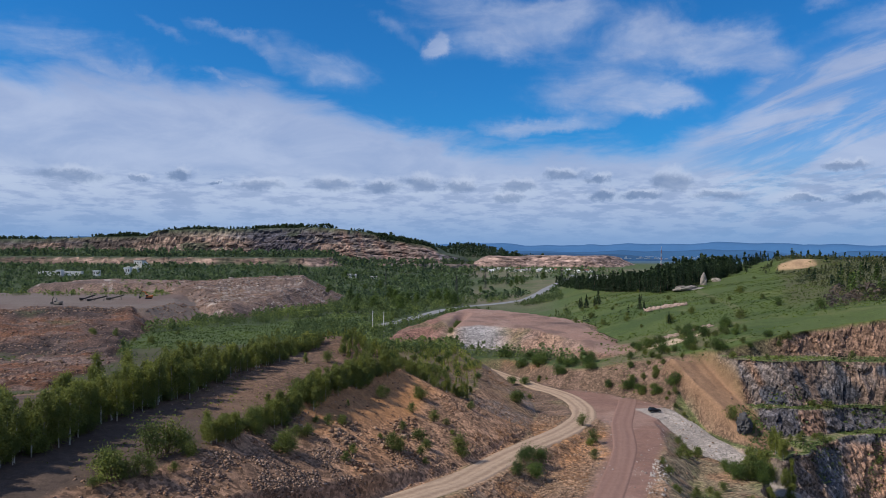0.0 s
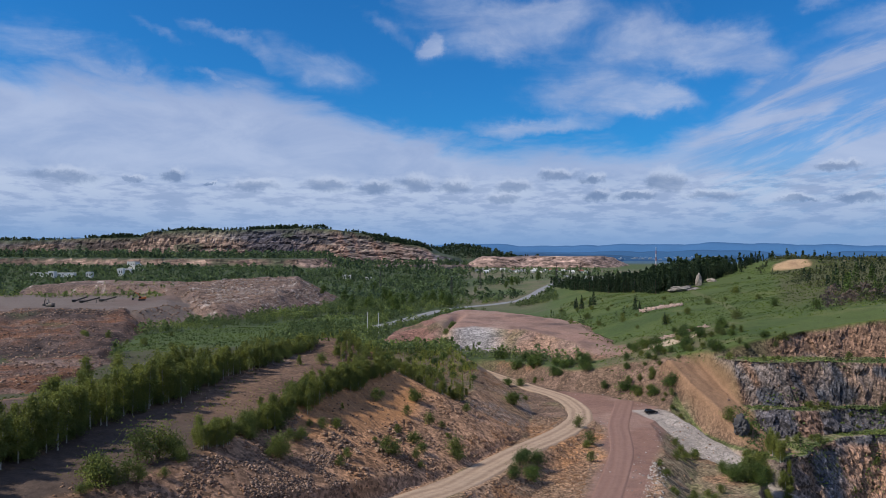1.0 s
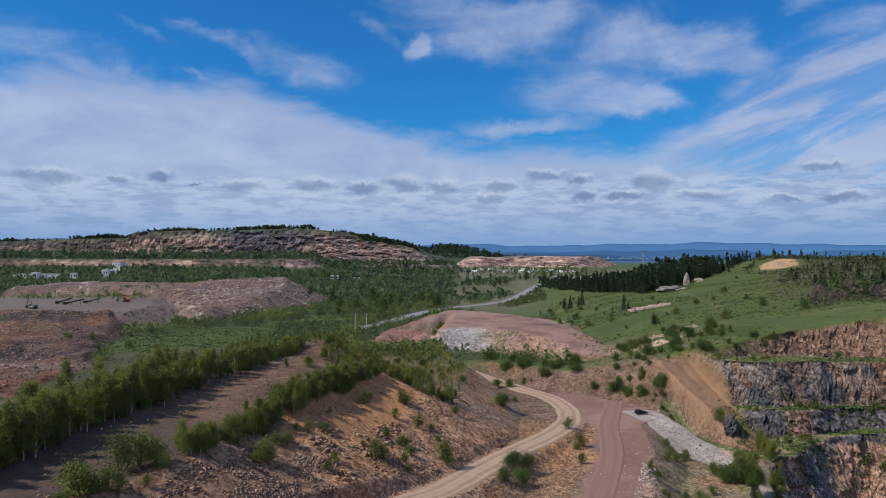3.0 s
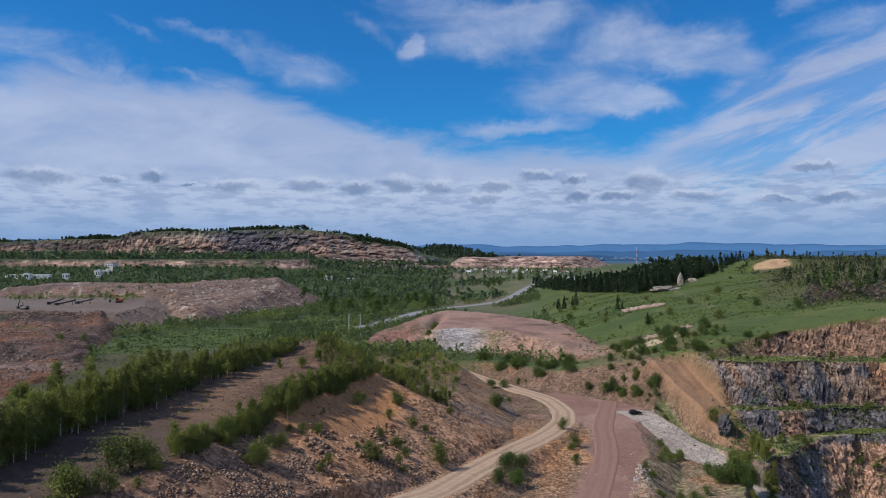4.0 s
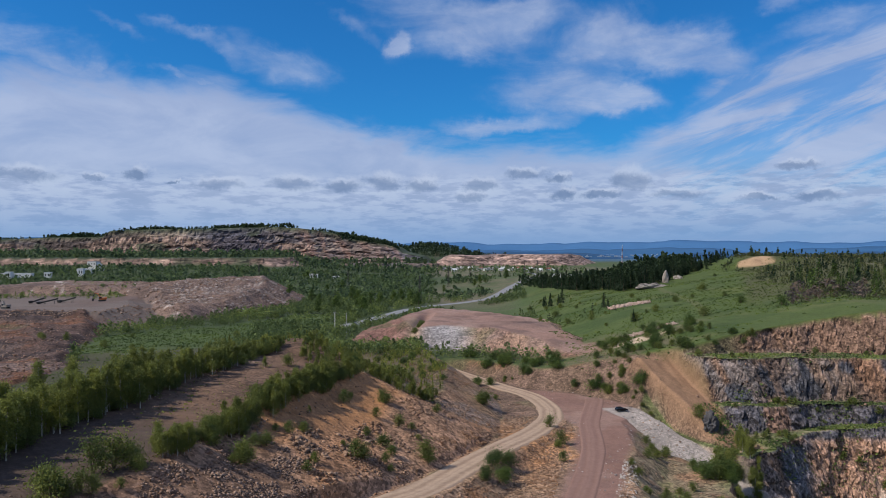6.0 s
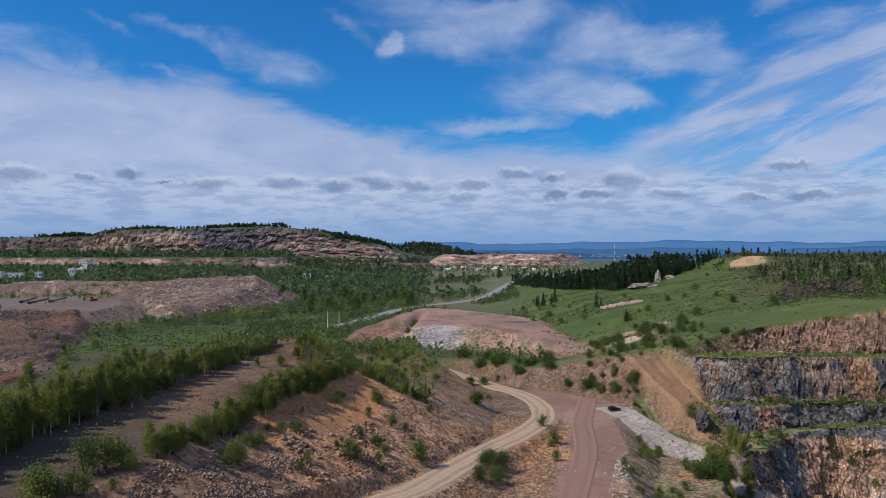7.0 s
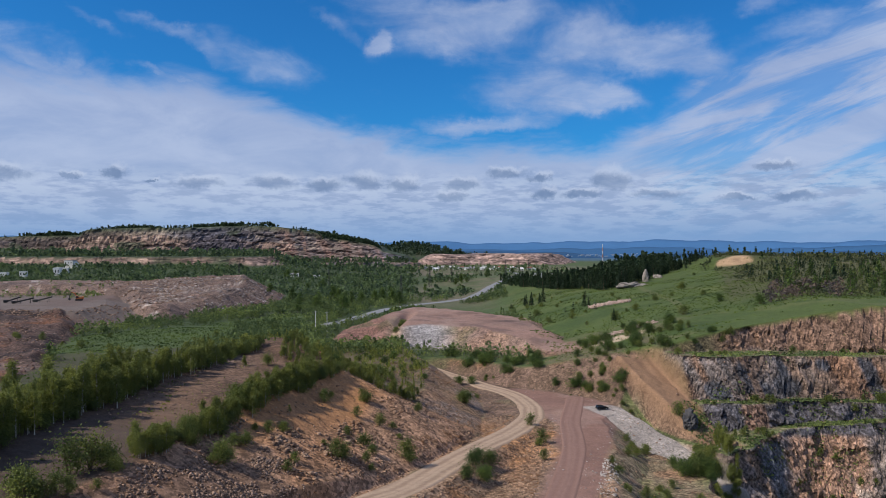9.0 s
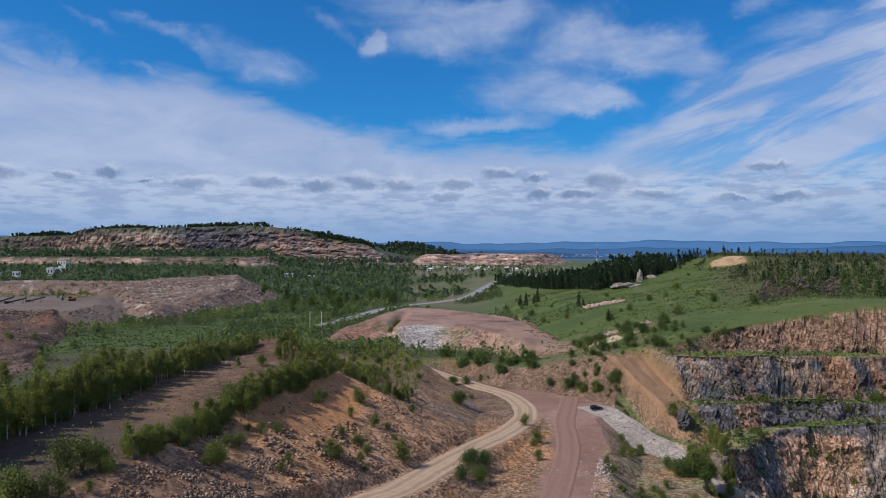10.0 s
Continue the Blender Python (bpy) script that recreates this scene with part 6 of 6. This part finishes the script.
def house(name, x, y, turn, long, wide, tall, roof_mat, label, category="house", group="", pitch=0.6, openings=3):
    """A plain building: walls, a pitched or flat roof with eaves, a row of windows with frames, a door."""
    ob = thing(name, label, category, group)
    bm = bmesh.new()
    box(bm, 0, 0, -1.0, long, wide, tall + 1.0, 0.03)
    part("wall", bm, WALL_WHITE, ob)
    bm = bmesh.new()
    h = wide * 0.5 * pitch
    e = 0.5
    if pitch > 0:
        a = [bm.verts.new(p) for p in ((-long / 2 - e, -wide / 2 - e, tall), (-long / 2 - e, wide / 2 + e, tall), (-long / 2 - e, 0, tall + h))]
        b = [bm.verts.new(p) for p in ((long / 2 + e, -wide / 2 - e, tall), (long / 2 + e, wide / 2 + e, tall), (long / 2 + e, 0, tall + h))]
        bm.faces.new(a)
        bm.faces.new(b[::-1])
        for i in range(3):
            j = (i + 1) % 3
            bm.faces.new((a[j], a[i], b[i], b[j]))
    else:
        box(bm, 0, 0, tall - 0.1, long + 0.5, wide + 0.5, 0.4, 0.03)
    part("roof", bm, roof_mat, ob)
    for i in range(openings):
        for s in (-1, 1):
            bm = bmesh.new()
            box(bm, long * ((i + 0.5) / openings - 0.5), s * wide / 2, tall * 0.35, min(1.4, long / openings * 0.5), 0.12, tall * 0.38)
            part("window", bm, GLASS, ob)
    bm = bmesh.new()
    box(bm, long / 2, wide * 0.2, 0.0, 0.12, 1.1, 2.1)
    part("door", bm, TIMBER, ob)
    ob.matrix_basis = pose(x, y, ground_at(x, y), 0, 0, turn)
    return ob


def silo_hall(x, y, turn):
    ob = thing("loading_hall", "tall white concrete hall with a sloping side chute", "building")
    bm = bmesh.new()
    box(bm, 0, 0, -1, 15, 12, 15, 0.2)
    part("wall", bm, CONCRETE, ob)
    bm = bmesh.new()
    box(bm, 0, 0, 14, 15.6, 12.6, 0.5, 0.05)
    part("roof", bm, ROOF_GREY, ob)
    bm = bmesh.new()
    profile_body(bm, [(7.5, -1), (7.5, 11), (10, 10.5), (19, 1.5), (19, -1)], 4.5)
    part("chute", bm, CONCRETE, ob)
    bm = bmesh.new()
    box(bm, -14, 0, -1, 13, 9, 5, 0.1)
    part("annexe", bm, CONCRETE, ob)
    for k in range(3):
        bm = bmesh.new()
        box(bm, -4.5 + 4.5 * k, -6, 9.5, 2.0, 0.2, 1.6)
        part("window", bm, GLASS, ob)
    ob.matrix_basis = pose(x, y, ground_at(x, y), 0, 0, turn)


def lattice(name, x, y, turn, tall, foot, label, arms=0, mats=None, arm_long=3.5, group="", sections=6):
    """A steel lattice tower: four legs, cross braces section by section, and cross arms."""
    ob = thing(name, label, "mast" if not arms else "pylon", group)
    mats = mats or [STEEL]
    thick = max(0.10, tall * 0.004)
    for i in range(sections):
        z0, z1 = tall * i / sections, tall * (i + 1) / sections
        w0, w1 = foot * (1 - 0.8 * i / sections) / 2, foot * (1 - 0.8 * (i + 1) / sections) / 2
        bm = bmesh.new()
        cs = [(-1, -1), (1, -1), (1, 1), (-1, 1)]
        for k, (a, b) in enumerate(cs):
            c, d = cs[(k + 1) % 4]
            tube(bm, [(a * w0, b * w0, z0 - 0.3 * (i == 0)), (a * w1, b * w1, z1)], [thick, thick], 4)
            tube(bm, [(a * w0, b * w0, z0), (c * w1, d * w1, z1)], [thick * 0.6, thick * 0.6], 4)
            tube(bm, [(c * w0, d * w0, z0), (a * w1, b * w1, z1)], [thick * 0.6, thick * 0.6], 4)
        tagged(part("section", bm, mats[i % len(mats)], ob), kind="stuff")
    for k in range(arms):
        z = tall * (0.98 - 0.13 * k)
        bm = bmesh.new()
        tube(bm, [(-arm_long, 0, z), (0, 0, z + 0.3), (arm_long, 0, z)], [0.1, 0.22, 0.1], 4)
        arm = part("cross_arm", bm, mats[0], ob)
        for s in (-1, 1):
            bm = bmesh.new()
            tube(bm, [(s * arm_long, 0, z), (s * arm_long, 0, z - 1.2)], [0.09, 0.09], 5)
            part("insulator", bm, GLASS, arm)
    ob.matrix_basis = pose(x, y, ground_at(x, y), 0, 0, turn)


def power_pole(x, y, turn, tall):
    ob = thing("power_pole", "slim pale concrete power pole with a short cross arm", "pole", "power poles in the valley")
    bm = bmesh.new()
    tube(bm, [(0, 0, -0.5), (0, 0, tall)], [0.26, 0.17], 6)
    part("post", bm, CONCRETE, ob)
    bm = bmesh.new()
    tube(bm, [(-1.1, 0, tall - 0.6), (1.1, 0, tall - 0.6)], [0.1, 0.1], 4)
    arm = part("cross_arm", bm, STEEL, ob)
    for s in (-1, 0, 1):
        bm = bmesh.new()
        tube(bm, [(s, 0, tall - 0.6), (s, 0, tall - 0.2)], [0.08, 0.06], 5)
        part("insulator", bm, GLASS, arm)
    ob.matrix_basis = pose(x, y, ground_at(x, y), 0, 0, turn)


def crag(name, x, y, wide, deep, tall, seed, label, mat, sharp=0.5):
    """A rock: a subdivided block broken by noise into ledges and clefts."""
    ob = thing(name, label, "rock")
    bm = bmesh.new()
    bmesh.ops.create_icosphere(bm, subdivisions=4, radius=1.0)
    for v in bm.verts:
        p = v.co.copy()
        n = noise.fractal(p * 1.6 + Vector((seed * 3.1, 0, 0)), 0.6, 2.1, 4)
        b = abs(noise.noise(p * 3.5 + Vector((0, seed, 0))))
        k = 1 + sharp * n - 0.25 * sharp * b
        taper = 1 - 0.35 * max(0, p.z) * sharp
        v.co = Vector((p.x * wide / 2 * k * taper, p.y * deep / 2 * k * taper, (p.z * k * 0.55 + 0.42) * tall))
    part("rock_body", bm, mat, ob)
    ob.matrix_basis = pose(x, y, ground_at(x, y) - 0.1 * tall, 0, 0, seed * 37)


CRAG = grained("weathered_grey_rock", (0.25, 0.22, 0.195), 0.5, 0.4, 0.9, 0.6)
DARK_ROCK = grained("dark_slate_rock", (0.075, 0.072, 0.075), 0.5, 0.6, 0.85, 0.6)
PINK_STONE = grained("pink_rubble", (0.28, 0.205, 0.17), 0.4, 1.0, 0.9, 0.5)
PALE_STONE = grained("pale_gravel", (0.36, 0.32, 0.29), 0.3, 1.0, 0.9, 0.3)
# red and white mast paint, both paled in colour to stand for haze
HAZED_RED = grained("hazed_red_mast_paint", (0.36, 0.20, 0.20), 0.2, 0.5, 0.6)
HAZED_WHITE = grained("hazed_white_mast_paint", (0.52, 0.55, 0.60), 0.1, 0.5, 0.6)

parked_car(67, 266, 12)
excavator(-280, 622, 200, ORANGE_PAINT, "orange tracked excavator with raised boom in the yard", 1.25)
excavator(-316, 545, 160, TIMBER, "dusty brown tracked excavator beside the gravel heap", 1.15)
conveyor(-308, 590, 15, 14)
conveyor(-300, 604, -8, 14)
conveyor(-322, 600, 30, 10)
silo_hall(-549, 1190, -8)
for x, y, turn, long, tall in ((-608, 1060, 4, 62, 6), (-604, 1050, 3, 8, 9), (-552, 1056, 6, 8, 8), (-530, 1120, 0, 22, 7), (-516, 1080, 5, 7, 11)):
    house("works_building", x, y, turn, long, 9, tall, CONCRETE, "low pale concrete works building among trees", "building", "works buildings", 0.0, 2)
house("valley_shed", -196, 1180, 5, 16, 8, 5, ROOF_GREY, "white shed beside tall trees in the valley", "building", "valley sheds", 0.3, 4)
house("valley_shed", -160, 1190, 5, 12, 7, 4, ROOF_GREY, "white shed beside tall trees in the valley", "building", "valley sheds", 0.3, 3)
house("roadside_hall", 172, 960, -5, 42, 14, 7, ROOF_GREY, "long white hall at the edge of the spruce wood", "building", "", 0.0, 8)
hr = random.Random(5)
for i in range(26):
    hx = 10 + 265 * (i + 1.6 * hr.random()) / 26
    house("village_house", hx, 1600 + hr.random() * 190, hr.random() * 90, 8 + 4 * hr.random(), 7, 3.2, hr.choice((ROOF_GREY, ROOF_GREY, ROOF_RED, WALL_WHITE)),
          "small village house with pale walls and pitched roof", "house", "village houses", 0.9, 2)
lattice("radio_mast", 360, 1420, 20, 58, 2.6, "red and white lattice radio mast above the woods", 0, [HAZED_WHITE, HAZED_RED], sections=9)
for x, y, tall in ((-16, 735, 27), (17, 985, 27), (142, 1180, 27), (186, 1345, 26), (-215, 900, 24), (-120, 1010, 24), (60, 1290, 26), (228, 1500, 26)):
    lattice("power_pylon", x, y, 35, tall, 3.4, "grey steel lattice power pylon beside the road", 2, [DARK_STEEL], 3.6, "power pylons", 7)
for x, y in ((-65, 476), (-57, 470)):
    power_pole(x, y, 30, 13)
crag("rock_pinnacle", 178, 570, 5.0, 4, 11, 3, "upright pale rock pinnacle at the edge of the spruces", CRAG, 0.4)
crag("rock_outcrop", 160, 545, 22, 7, 4, 5, "long pale grey rock outcrop sloping out of the meadow", CRAG, 0.6)
crag("meadow_boulder", 192, 585, 8, 5, 3.5, 8, "pale boulder at the edge of the spruces", CRAG, 0.6)
crag("pit_outcrop", 93, 249, 6, 5, 6, 11, "dark rock outcrop at the foot of the gravel tip", DARK_ROCK, 0.45)
rng = np.random.default_rng(9)
stones("rubble_heap", field(107, 131, 447, 455, 1400, rng), 0.75, PINK_STONE, "heap of pink broken stone in the meadow", 41)
stones("rubble_bank", field(86, 112, 340, 347, 900, rng), 0.45, PINK_STONE, "bank of pale stone at the meadow edge", 42)
stones("mound_rubble", field(-30, 95, 300, 430, 15000, rng, lambda x, y: (land(x, y)[1]["mound"] > 0.5) & (land(x, y)[1]["mound_top"] < 0.35) & (x > 20) & (rough_noise(x, y, 12, 3, 304) > -0.25)), 0.24, PINK_STONE, "pale stone scattered over the red mound", 43)
stones("gravel_tip", field(64, 96, 216, 272, 14000, rng, on("slip", 0.5, -1.0, 305)), 0.12, PALE_STONE, "grey gravel tipped down the bank", 44)
stones("white_rubble", field(43, 56, 172, 206, 1500, rng, lambda x, y: (outside(RED_FLOOR, x, y) > 0.3) & (outside(RED_FLOOR, x, y) < 5)), 0.2, PALE_STONE, "pale rubble along the edge of the track", 45)
